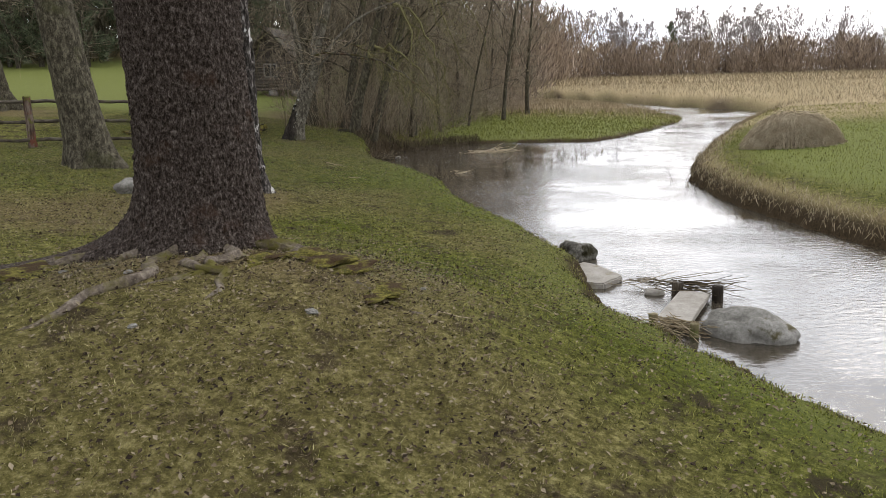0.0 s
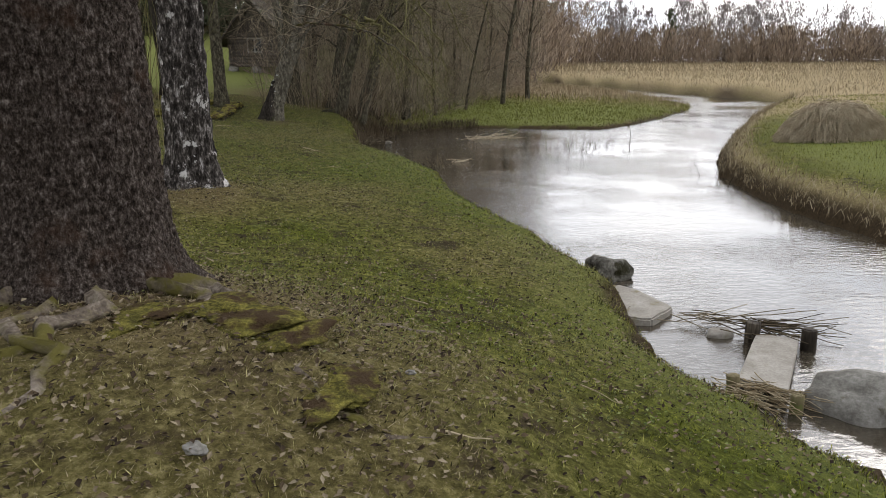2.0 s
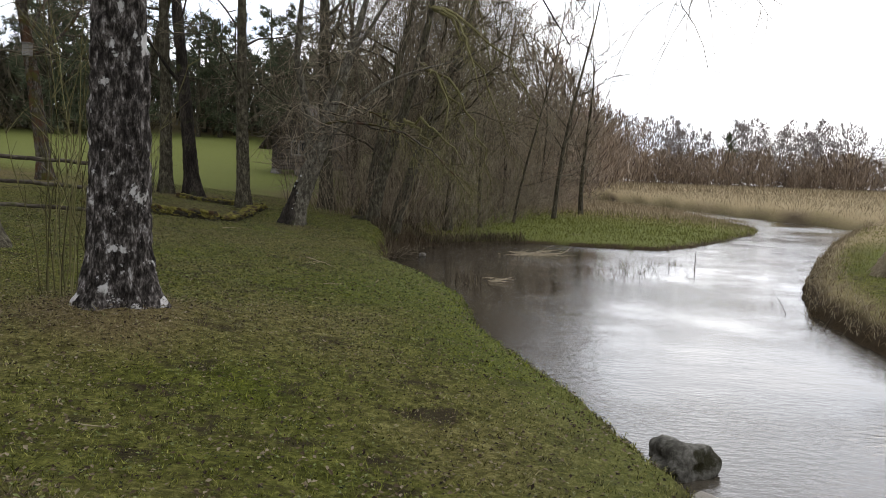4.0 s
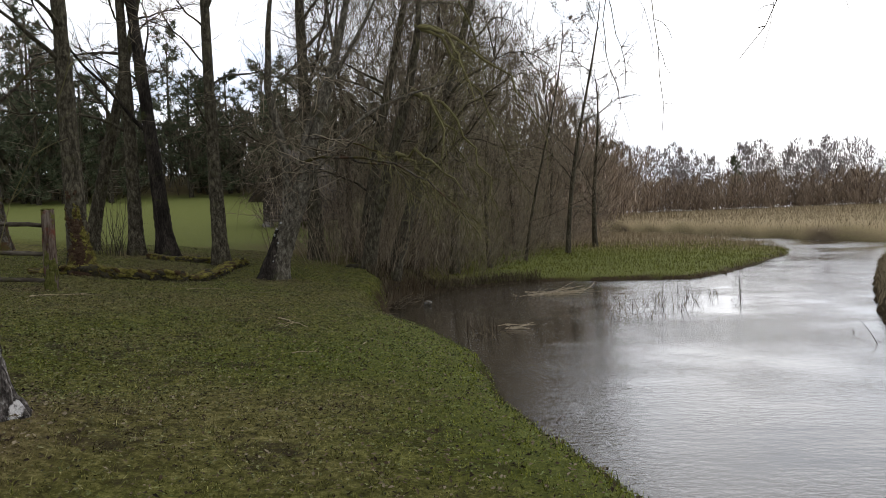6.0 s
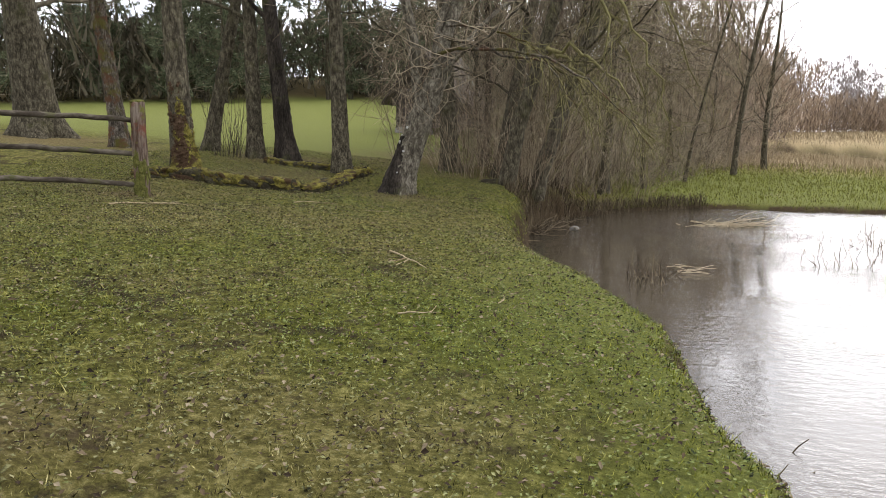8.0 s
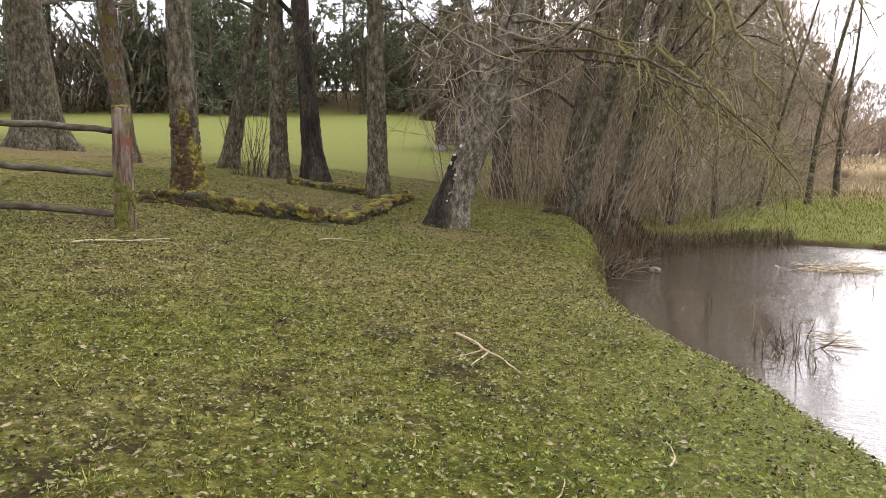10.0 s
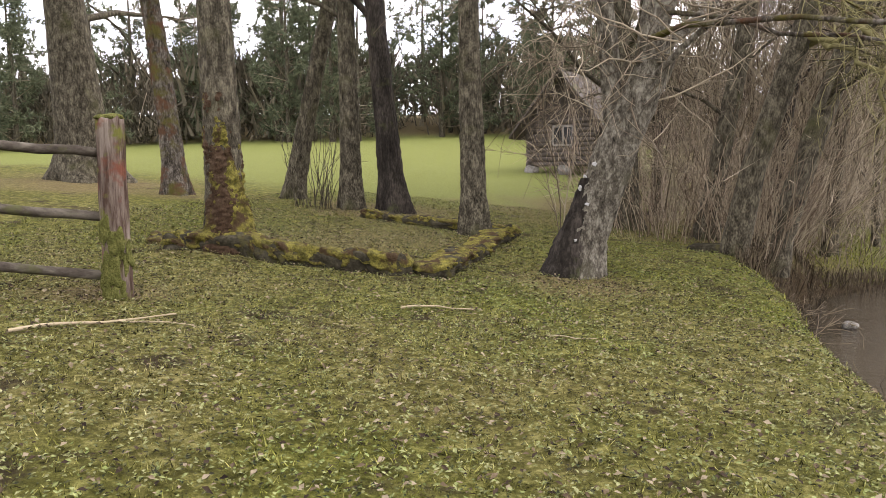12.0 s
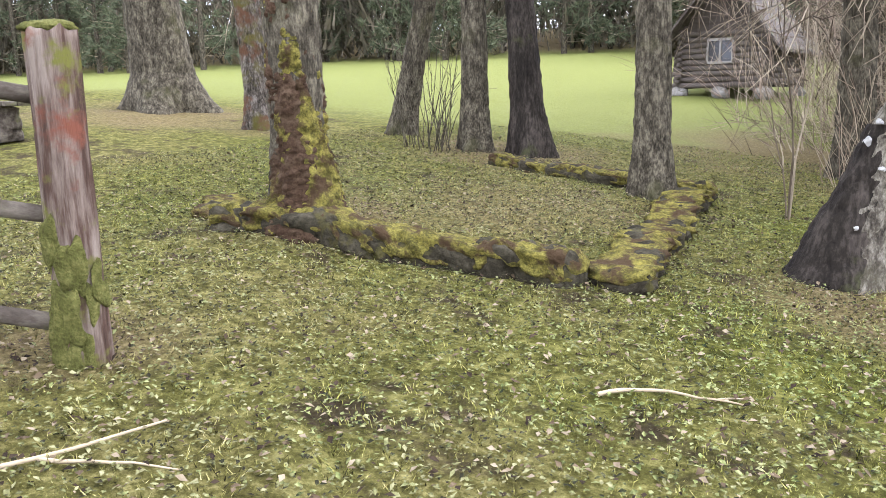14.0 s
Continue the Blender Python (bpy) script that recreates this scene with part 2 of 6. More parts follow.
MAT_RED_TWIG = rough_mat("reddish_stems", [(0.3, (0.0616, 0.04469, 0.03058)), (0.5, (0.1512, 0.1152, 0.07862)), (0.75, (0.28, 0.2352, 0.1638))], 6, 0.7, rough=0.8, bump=0.1, island=True)
MAT_LICHEN_TWIG = rough_mat("lichen_twigs", [(0.3, (0.0375, 0.0325, 0.0175)), (0.5, (0.09375, 0.085, 0.0375)), (0.75, (0.2, 0.1812, 0.0825))], 6, 0.7, rough=0.9, bump=0.1, island=True)
# far twigs paled towards grey: the haze of distance is put into their colour
MAT_FAR_HAZE_TWIG = rough_mat("far_twigs_haze_tint", [(0.3, (0.15, 0.133, 0.125)), (0.5, (0.235, 0.21, 0.196)), (0.75, (0.34, 0.31, 0.29))], 0.6, 0.05, rough=0.95, bump=0.0, island=True)
MAT_SCRUB = rough_mat("brown_scrub_twigs", [(0.3, (0.0945, 0.0702, 0.05535)), (0.5, (0.189, 0.1458, 0.1121)), (0.75, (0.3375, 0.27, 0.2025))], 0.6, 0.05, rough=0.95, bump=0.0, island=True)
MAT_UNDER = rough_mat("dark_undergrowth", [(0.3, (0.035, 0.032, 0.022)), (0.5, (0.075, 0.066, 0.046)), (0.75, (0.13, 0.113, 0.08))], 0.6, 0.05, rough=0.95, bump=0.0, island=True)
MAT_NEEDLE = rough_mat("pine_needles", [(0.3, (0.02975, 0.03655, 0.0204)), (0.5, (0.0663, 0.0782, 0.0442)), (0.75, (0.119, 0.1318, 0.0782))], 4, 0.6, rough=0.8, bump=0.0, island=True)
MAT_STONE = rough_mat("river_stone", [(0.3, (0.05, 0.046, 0.038)), (0.5, (0.14, 0.132, 0.115)), (0.72, (0.27, 0.26, 0.235))], 28, 3.2, rough=0.85, bump=0.6, depth=0.015, patch=(0.075, 0.065, 0.035), patch_scale=4.5, patch_at=(0.58, 0.66))
MAT_CONCRETE = rough_mat("worn_concrete", [(0.3, (0.14, 0.125, 0.10)), (0.5, (0.22, 0.20, 0.17)), (0.72, (0.32, 0.30, 0.265))], 45, 4, rough=0.85, bump=0.3, depth=0.006, patch=(0.17, 0.15, 0.10), patch_scale=5, patch_at=(0.58, 0.7))
MAT_MOSS = rough_mat("moss", [(0.34, (0.0175, 0.01625, 0.00625)), (0.5, (0.0775, 0.07, 0.0175)), (0.70, (0.225, 0.1975, 0.045))], 60, 14, rough=0.98, bump=1.0, depth=0.03, patch=(0.05, 0.032, 0.017), patch_scale=6, patch_at=(0.48, 0.58))
MAT_WET_WOOD = rough_mat("wet_black_wood", [(0.3, (0.008, 0.007, 0.006)), (0.55, (0.03, 0.024, 0.018)), (0.75, (0.09, 0.075, 0.055))], 40, 5, (1, 1, 0.15), 0.7, 0.6, 0.008)
MAT_STAKE = rough_mat("weathered_stake", [(0.3, (0.05, 0.042, 0.022)), (0.55, (0.12, 0.10, 0.055)), (0.75, (0.21, 0.18, 0.115))], 40, 5, (1, 1, 0.15), 0.85, 0.6, 0.008, (0.10, 0.115, 0.035), 7, (0.54, 0.66))
MAT_POST = rough_mat("red_rotting_post", [(0.36, (0.0105, 0.00675, 0.00525)), (0.52, (0.0525, 0.033, 0.024)), (0.70, (0.165, 0.135, 0.1087))], 28, 7, (1, 1, 0.12), 0.88, 1.0, 0.016, (0.11, 0.042, 0.026), 3.2, (0.54, 0.64), patch2=(0.085, 0.086, 0.020))
MAT_RAIL = rough_mat("grey_fence_rail", [(0.36, (0.015, 0.01152, 0.00858)), (0.52, (0.0525, 0.0432, 0.033)), (0.72, (0.135, 0.1188, 0.0924))], 22, 6, (0.12, 1, 1), 0.88, 0.8, 0.01, (0.065, 0.066, 0.026), 3.2, (0.56, 0.68))
MAT_LOG = rough_mat("old_log_wall", [(0.3, (0.021, 0.0168, 0.01382)), (0.5, (0.054, 0.045, 0.03802)), (0.72, (0.102, 0.087, 0.07488))], 20, 3, (0.15, 0.15, 1), 0.88, 0.6, 0.01, island=True)
MAT_ROOFING = rough_mat("old_shingle", [(0.3, (0.025, 0.021, 0.018)), (0.5, (0.065, 0.055, 0.047)), (0.72, (0.12, 0.105, 0.09))], 14, 2, rough=0.92, bump=0.6, depth=0.02, patch=(0.07, 0.075, 0.03), patch_scale=2)
MAT_GLASS_DARK = rough_mat("dark_window", [(0.3, (0.01, 0.01, 0.01)), (0.7, (0.03, 0.03, 0.03))], 3, 1, rough=0.12, bump=0.0)
MAT_REED = rough_mat("dry_reed", [(0.3, (0.10, 0.072, 0.04)), (0.5, (0.21, 0.165, 0.10)), (0.75, (0.34, 0.285, 0.19))], 3, 0.3, rough=0.9, bump=0.0, island=True)
MAT_RUSH = rough_mat("dark_rush", [(0.3, (0.018, 0.013, 0.009)), (0.5, (0.050, 0.038, 0.024)), (0.75, (0.13, 0.105, 0.068))], 3, 0.3, rough=0.9, bump=0.0, island=True)
MAT_GRASS = turf_mat("grass_blades", [(0.16, (0.015, 0.012, 0.004)), (0.40, (0.086, 0.078, 0.021)), (0.66, (0.190, 0.174, 0.056)), (0.95, (0.37, 0.33, 0.17))],
                     [(0.16, (0.012, 0.015, 0.003)), (0.40, (0.082, 0.098, 0.010)), (0.66, (0.162, 0.182, 0.020)), (0.95, (0.28, 0.285, 0.05))])
MAT_LEAF = turf_mat("small_weed_leaves", [(0.16, (0.016, 0.014, 0.007)), (0.40, (0.075, 0.072, 0.029)), (0.66, (0.132, 0.128, 0.058)), (0.95, (0.20, 0.19, 0.10))],
                    [(0.16, (0.012, 0.017, 0.006)), (0.40, (0.066, 0.086, 0.022)), (0.66, (0.120, 0.150, 0.042)), (0.95, (0.18, 0.205, 0.075))], 22.0, 0.85)
MAT_LITTER = rough_mat("dead_leaves", [(0.3, (0.010, 0.007, 0.005)), (0.5, (0.040, 0.028, 0.017)), (0.62, (0.085, 0.062, 0.036)), (0.8, (0.20, 0.165, 0.11))], 20, 3, rough=0.85, bump=0.0, island=True)
MAT_ROOT = rough_mat("bare_root", [(0.36, (0.030, 0.023, 0.017)), (0.52, (0.095, 0.076, 0.058)), (0.70, (0.24, 0.205, 0.165))], 30, 8, rough=0.9, bump=0.8, depth=0.012, patch=(0.075, 0.066, 0.018), patch_scale=4, patch_at=(0.48, 0.6))
MAT_STRAW = rough_mat("matted_straw", [(0.3, (0.195, 0.1495, 0.0936)), (0.5, (0.364, 0.299, 0.2015)), (0.75, (0.546, 0.468, 0.338))], 30, 4, rough=0.95, bump=1.0, depth=0.03)
MAT_PALE_BARK = rough_mat("pale_cracked_bark", [(0.38, (0.01132, 0.00966, 0.007176)), (0.53, (0.07072, 0.06182, 0.04664)), (0.70, (0.2075, 0.1932, 0.1525))], 55, 16, (1, 1, 0.55), 0.9, 0.9, 0.015, (0.05, 0.046, 0.026), 2.4, (0.55, 0.7))
MAT_WHITE = rough_mat("white_lichen", [(0.3, (0.20, 0.20, 0.185)), (0.7, (0.34, 0.34, 0.32))], 40, 9, rough=0.95, bump=0.5)
MAT_BOX = rough_mat("grey_board", [(0.3, (0.13, 0.12, 0.11)), (0.7, (0.26, 0.245, 0.22))], 20, 4, rough=0.85, bump=0.3)

MAT_WET_STONE = rough_mat("wet_stone", [(0.34, (0.012, 0.011, 0.008)), (0.5, (0.065, 0.060, 0.048)), (0.72, (0.19, 0.18, 0.155))], 22, 4, rough=0.6, bump=0.8, depth=0.02, patch=(0.020, 0.018, 0.008), patch_scale=3.5, patch_at=(0.5, 0.58))
MAT_STONE_DARK = rough_mat("mossy_dark_stone", [(0.34, (0.007, 0.00612, 0.0036)), (0.52, (0.0245, 0.02108, 0.0132)), (0.72, (0.07, 0.06256, 0.042))], 24, 4, rough=0.92, bump=0.9, depth=0.03, patch=(0.055, 0.05, 0.016), patch_scale=5)
MAT_RED_WOOD = rough_mat("red_rotten_bark", [(0.34, (0.008925, 0.005985, 0.00399)), (0.52, (0.03793, 0.02245, 0.01297)), (0.72, (0.08479, 0.05985, 0.03741))], 40, 9, rough=0.95, bump=1.0, depth=0.02)
MAT_MOSS_GREEN = rough_mat("green_moss", [(0.34, (0.020, 0.020, 0.007)), (0.52, (0.066, 0.068, 0.018)), (0.72, (0.14, 0.138, 0.045))], 60, 12, rough=0.98, bump=1.0, depth=0.02)

# ---- land ----
WATER = -1.25
LEFT = np.array([(5.2, -8), (4.3, 2), (3.6, 4.5), (3.07, 5.6), (2.54, 6.7), (1.98, 7.9), (1.62, 8.9), (1.62, 9.8), (1.55, 10.6), (1.4, 11.4), (0.92, 12.9), (0.37, 14), (0.05, 15.1), (-0.12, 16.6), (-0.7, 18.1), (-1.5, 19.5),
                 (-2.1, 20.9), (-2.4, 22.4), (-2.65, 24.5), (-2.95, 26.5), (-2.8, 28.2), (-2.1, 29.8), (-1.0, 31.2), (0.6, 32.6), (2.8, 32.3), (5.6, 32.0), (7.0, 33.6), (8.6, 36.3), (10.5, 39.6), (12.7, 43.6), (13.6, 47), (13.4, 50), (14, 57), (13.6, 66), (11, 78), (4, 95)])
RIGHT = np.array([(9.5, -8), (8.2, 3), (6.9, 9.5), (6.4, 11.7), (6.1, 13), (5.85, 14.5), (5.65, 16.5), (5.9, 19.5), (6.5, 21.7), (8.5, 26.5), (11.9, 33.8), (15.4, 40.5), (19, 47), (20.6, 51), (19.6, 55.5), (18.2, 62), (16, 72), (12, 86), (5, 99)])


def line_distance(px, py, line):
    """Distance to a polyline, and on which side (left of its direction is positive)."""
    best, side = np.full(px.shape, 1e9), np.ones(px.shape)
    for (ax, ay), (bx, by) in zip(line[:-1], line[1:]):
        ex, ey = bx - ax, by - ay
        t = np.clip(((px - ax) * ex + (py - ay) * ey) / (ex * ex + ey * ey), 0, 1)
        d = np.hypot(px - ax - t * ex, py - ay - t * ey)
        cr = ex * (py - ay) - ey * (px - ax)
        closer = d < best - 1e-6
        best = np.where(closer, d, best)
        side = np.where(closer, np.sign(cr), side)
    return best, side


def smooth(a, b, x):
    t = np.clip((x - a) / (b - a), 0, 1)
    return t * t * (3 - 2 * t)


def wave(x, y, k):
    """Cheap smooth unevenness."""
    return (np.sin(x * k + 1.3 + 1.7 * np.sin(y * k * 0.7)) + np.sin(y * k * 1.13 + 0.4 + 1.5 * np.sin(x * k * 0.83 + 2)) + np.sin((x + y) * k * 0.61 + 2.2)) / 3


TREE_MOUNDS = [(-1.7, 5.9, 1.9, 0.68), (-3.38, 12.25, 0.7, 0.2), (-4.9, 23.8, 1.0, -0.06), (-8.42, 22.4, 0.7, 0.08), (-6.6, 21.4, 2.0, -0.09)]
LIMIT = 97.0


def land(x, y):
    """Height of the land, and masks: on the lawn side, distance from the water (negative in it)."""
    x, y = np.asarray(x, float), np.asarray(y, float)
    wob = 0.07 * wave(x, y, 4.3) + 0.05 * wave(x + 3, y, 9.7)
    dl, sl = line_distance(x, y, LEFT)
    dr, sr = line_distance(x, y, RIGHT)
    in_left, in_right = sl > 0, sr < 0
    far = y > LIMIT
    d = np.where(in_left, dl, np.where(in_right, dr, -np.minimum(dl, dr)))
    d = np.where(far, np.abs(y - LIMIT) + 3, d) + wob
    left_side = (in_left & ~far) | (far & (x < 8))
    xe = np.where(x < -8, x + 0.85 * (-8 - x) * smooth(24, 20.5, y) * smooth(8, 14, y), x)
    plane = -0.77 - 0.081 * xe + 0.0076 * y
    yy = np.minimum(y, 70)
    hill = (0.03 * np.maximum(yy - 27, 0) + 0.037 * np.maximum(yy - 42, 0) + 2.4 * smooth(68, 82, y + 0.33 * np.maximum(-x - 25, 0))) * smooth(-3, -9, x)
    lawn = plane + hill
    lawn = np.where(x < -20, -0.77 + 0.081 * 20 - 0.01 * (x + 20) + 0.0076 * np.minimum(y, 70) + hill, lawn)
    low = -1.08 + 0.02 * np.minimum(np.maximum(d, 0), 25) + 0.002 * np.minimum(np.maximum(y - 50, 0), 200)
    cove = smooth(-4.6, -2.2, x) * smooth(28.5, 31.0, y + 0.6 * np.minimum(x + 3, 0))
    cove = np.maximum(cove, smooth(-7.5, -4.0, x) * smooth(31, 36, y))
    left_h = lawn * (1 - cove) + low * cove
    right_h = -0.86 + 0.05 * np.minimum(np.maximum(d, 0), 4) + 0.0062 * np.minimum(np.maximum(y, 0), 220)
    top = np.where(left_side, left_h, right_h)
    for mx, my, r, h in TREE_MOUNDS:
        q = np.hypot(x - mx, y - my)
        top = top + h * np.exp(-(q / r) ** 2 * 0.55)
    top = top + 0.03 * np.exp(-((x + 0.6) ** 2 + (y - 4.9) ** 2) / 1.2)
    w = np.where(left_side, np.where(cove > 0.5, 0.5, 0.16 + 0.40 * smooth(10.3, 8.6, y)), 0.28)
    above = WATER + 0.05 + (top - WATER - 0.05) * (1 - np.exp(-np.maximum(d, 0) / w))
    below = WATER - 0.06 - 0.5 * np.minimum(1, np.maximum(-d, 0) * 1.2)
    h = np.where(d > 0, above, below)
    near = smooth(60, 25, np.hypot(x, y - 12))
    h = h + np.where(d > 0, (0.022 * wave(x, y, 1.9) + 0.010 * wave(x, y, 6.1) + 0.008 * wave(x + 5, y, 15.0) + 0.006 * wave(x - 5, y + 2, 29.0)) * near * smooth(0, 0.4, d), 0)
    return h, d, left_side, cove


LUSH = [(-1.74, 10.9, 1.0, 0.6), (-1.1, 15.9, 1.3, 0.75), (0.2, 13.0, 1.1, 0.5), (-3.0, 14.5, 1.2, 0.3), (1.6, 6.2, 1.0, 0.45), (2.6, 3.6, 1.2, 0.4), (-0.3, 8.4, 1.2, 0.35), (-6.0, 24.8, 1.2, 0.35), (-4.5, 16.6, 1.2, 0.3)]
WORN = [(-1.0, 3.6, 1.8, 0.4), (-2.4, 4.2, 1.8, 0.4), (0.6, 10.2, 1.3, 0.5), (-1.6, 13.7, 1.4, 0.45), (-2.2, 6.6, 1.8, 0.5), (-3.2, 12.0, 1.3, 0.5), (0.9, 4.6, 1.1, 0.4), (-4.6, 18.8, 1.8, 0.25), (-7.3, 21.0, 1.6, 0.3), (-7.4, 24.3, 1.4, 0.45), (-2.6, 19.8, 1.6, 0.3), (-5.2, 11, 2.0, 0.4)]


def lawn_tone(x, y, d):
    """From worn brown turf, 0, to lush green, 1."""
    tone = 0.50 + 0.22 * wave(x, y, 1.3) + 0.20 * wave(x + 7, y - 3, 2.9) + 0.14 * wave(x - 2, y + 5, 6.7) + 0.18 * smooth(1.6, 0.3, d)
    for group, sign in ((LUSH, 1), (WORN, -1)):
        for px, py, r, k in group:
            tone = tone + sign * k * np.exp(-((x - px) ** 2 + (y - py) ** 2) / (r * r))
    return np.clip(np.where(y > 28, np.maximum(tone, 0.55), tone), 0, 1)


def ground_z(x, y):
    return float(land(np.array([x]), np.array([y]))[0][0])


def axis(lo, hi, fine_lo, fine_hi, step, grow=1.13):
    mid = list(np.arange(fine_lo, fine_hi + 1e-6, step))
    up, s = [], step
    while (up[-1] if up else fine_hi) < hi:
        s *= grow
        up.append((up[-1] if up else fine_hi) + s)
    down, s = [], step
    while (down[-1] if down else fine_lo) > lo:
        s *= grow
        down.append((down[-1] if down else fine_lo) - s)
    return np.array(down[::-1] + mid + up)


def mesh_from(name, verts, faces, material, smooth_shade=True):
    """A mesh from arrays; faces all have the same number of corners."""
    verts, faces = np.asarray(verts, np.float32), np.asarray(faces, np.int32)
    me = bpy.data.meshes.new(name)
    k = faces.shape[1]
    me.vertices.add(len(verts))
    me.vertices.foreach_set("co", verts.ravel())
    me.loops.add(faces.size)
    me.loops.foreach_set("vertex_index", faces.ravel())
    me.polygons.add(len(faces))
    me.polygons.foreach_set("loop_start", np.arange(0, faces.size, k, dtype=np.int32))
    me.polygons.foreach_set("use_smooth", np.full(len(faces), smooth_shade))
    me.materials.append(material)
    me.update(calc_edges=True)
    me.validate()
    return me


gx, gy = axis(-900, 900, -11, 8.5, 0.08), axis(-120, 1500, 1.0, 31, 0.08)
GX, GY = np.meshgrid(gx, gy)
GZ, GD, GLEFT, GCOVE = land(GX, GY)
nx, ny = len(gx), len(gy)
i = np.arange(nx * ny).reshape(ny, nx)
quads = np.stack([i[:-1, :-1], i[:-1, 1:], i[1:, 1:], i[1:, :-1]], -1).reshape(-1, 4)
ground_mesh = mesh_from("ground", np.stack([GX, GY, GZ], -1).reshape(-1, 3), quads, MAT_GROUND)
wobble = 0.5 + 0.5 * wave(GX, GY, 1.1)
dry = np.where(GLEFT, smooth(44, 56, GY + 0.4 * GX) * smooth(-9, -5, GX), smooth(26, 34, GY - 0.15 * (GX - 9)) * 0.95 + smooth(1.0, 0.3, GD) * 0.55)
dry = np.clip(dry * (0.8 + 0.4 * wobble), 0, 1) * (GD > 0)
dry = np.maximum(dry, np.where(GY > LIMIT, smooth(-20, 0, GX) * smooth(204, 196, GY), 0))
earth = np.zeros_like(GX)
for ex, ey, er, es in [(-2.2, 6.9, 1.9, 0.85), (-1.2, 4.7, 2.0, 0.2), (-0.9, 6.2, 1.5, 0.4), (-3.4, 12.2, 1.2, 0.7), (-5.2, 11.0, 2.0, 0.5), (-4.7, 23.3, 0.9, 0.7), (-8.5, 22.7, 1.1, 0.6), (-7.7, 20, 0.6, 0.7), (-9.3, 27.3, 1.8, 0.7), (-15.5, 26.8, 2.6, 0.7), (-12.9, 26.6, 1.0, 0.5), (-4.0, 28.5, 2.2, 0.8), (-5.5, 31, 3.5, 0.8), (-7.6, 24.4, 1.6, 0.4)]:
    earth = np.maximum(earth, es * smooth(1.15, 0.35, np.hypot(GX - ex, GY - ey) / er + 0.25 * wave(GX, GY, 3.1)))
earth = np.maximum(earth, 0.85 * smooth(0.5, 0.75, GCOVE) * smooth(4.5, 1.0, np.abs(GX + 4.5)) * smooth(27, 30, GY))
earth = np.maximum(earth, smooth(196, 204, GY))
earth = np.maximum(earth, 0.9 * smooth(66, 70, GY + 0.33 * np.maximum(-GX - 25, 0)) * smooth(-3, -8, GX))
mud = np.where(GLEFT & (GCOVE < 0.5), smooth(0.30, 0.12, GD), smooth(0.42, 0.15, GD))
mud = np.where(GD < 0, 1, mud)
green = np.where(GLEFT, np.maximum(smooth(0.3, 0.6, GCOVE) * smooth(-3, 0, GX), smooth(28, 31, GY) * smooth(-5.5, -7.5, GX)), smooth(0.8, 2.0, GD) * smooth(34, 26, GY - 0.15 * (GX - 9)))
green = np.maximum(green, 0.8 * GLEFT * (GCOVE < 0.3) * np.exp(-((GX + 0.9) ** 2 / 1.3 + (GY - 17.2) ** 2 / 9)) * (0.5 + wobble))
green = np.maximum(green, 0.6 * GLEFT * smooth(1.6, 0.3, GD) * smooth(22, 18, GY))
cover = np.stack([dry, earth, mud, np.ones_like(dry)], -1).reshape(-1, 4).astype(np.float32)
ca = ground_mesh.attributes.new("cover", "FLOAT_COLOR", "POINT")
ca.data.foreach_set("color", cover.ravel())
ga = ground_mesh.attributes.new("green", "FLOAT", "POINT")
ga.data.foreach_set("value", np.clip(green * (1 - dry), 0, 1).reshape(-1).astype(np.float32))
ta = ground_mesh.attributes.new("tone", "FLOAT", "POINT")
ta.data.foreach_set("value", lawn_tone(GX, GY, GD).reshape(-1).astype(np.float32))
ground = tagged(new("ground", ground_mesh), "mossy short lawn running to river banks and a dry reed field", "ground", kind="structure")

wx, wy = np.linspace(-40, 60, 60), np.linspace(-30, 110, 80)
WX, WY = np.meshgrid(wx, wy)
i = np.arange(WX.size).reshape(WX.shape)
river = tagged(new("water", mesh_from("water", np.stack([WX, WY, np.full_like(WX, WATER)], -1).reshape(-1, 3), np.stack([i[:-1, :-1], i[:-1, 1:], i[1:, 1:], i[1:, :-1]], -1).reshape(-1, 4), MAT_WATER)),
               "rippled river water reflecting the white overcast sky", "water", kind="structure")


# ---- building blocks ----
def part(name, mesh, parent=None, label=""):
    ob = new(name, mesh)
    if parent is not None:
        ob.parent = parent
    return tagged(ob, label)


def thing(name, x, y, z, label, category, group="", rz=0.0):
    ob = new(name)
    ob.empty_display_size = 0.2
    ob.matrix_basis = pose(x, y, z, 0, 0, rz)
    return tagged(ob, label, category, group)


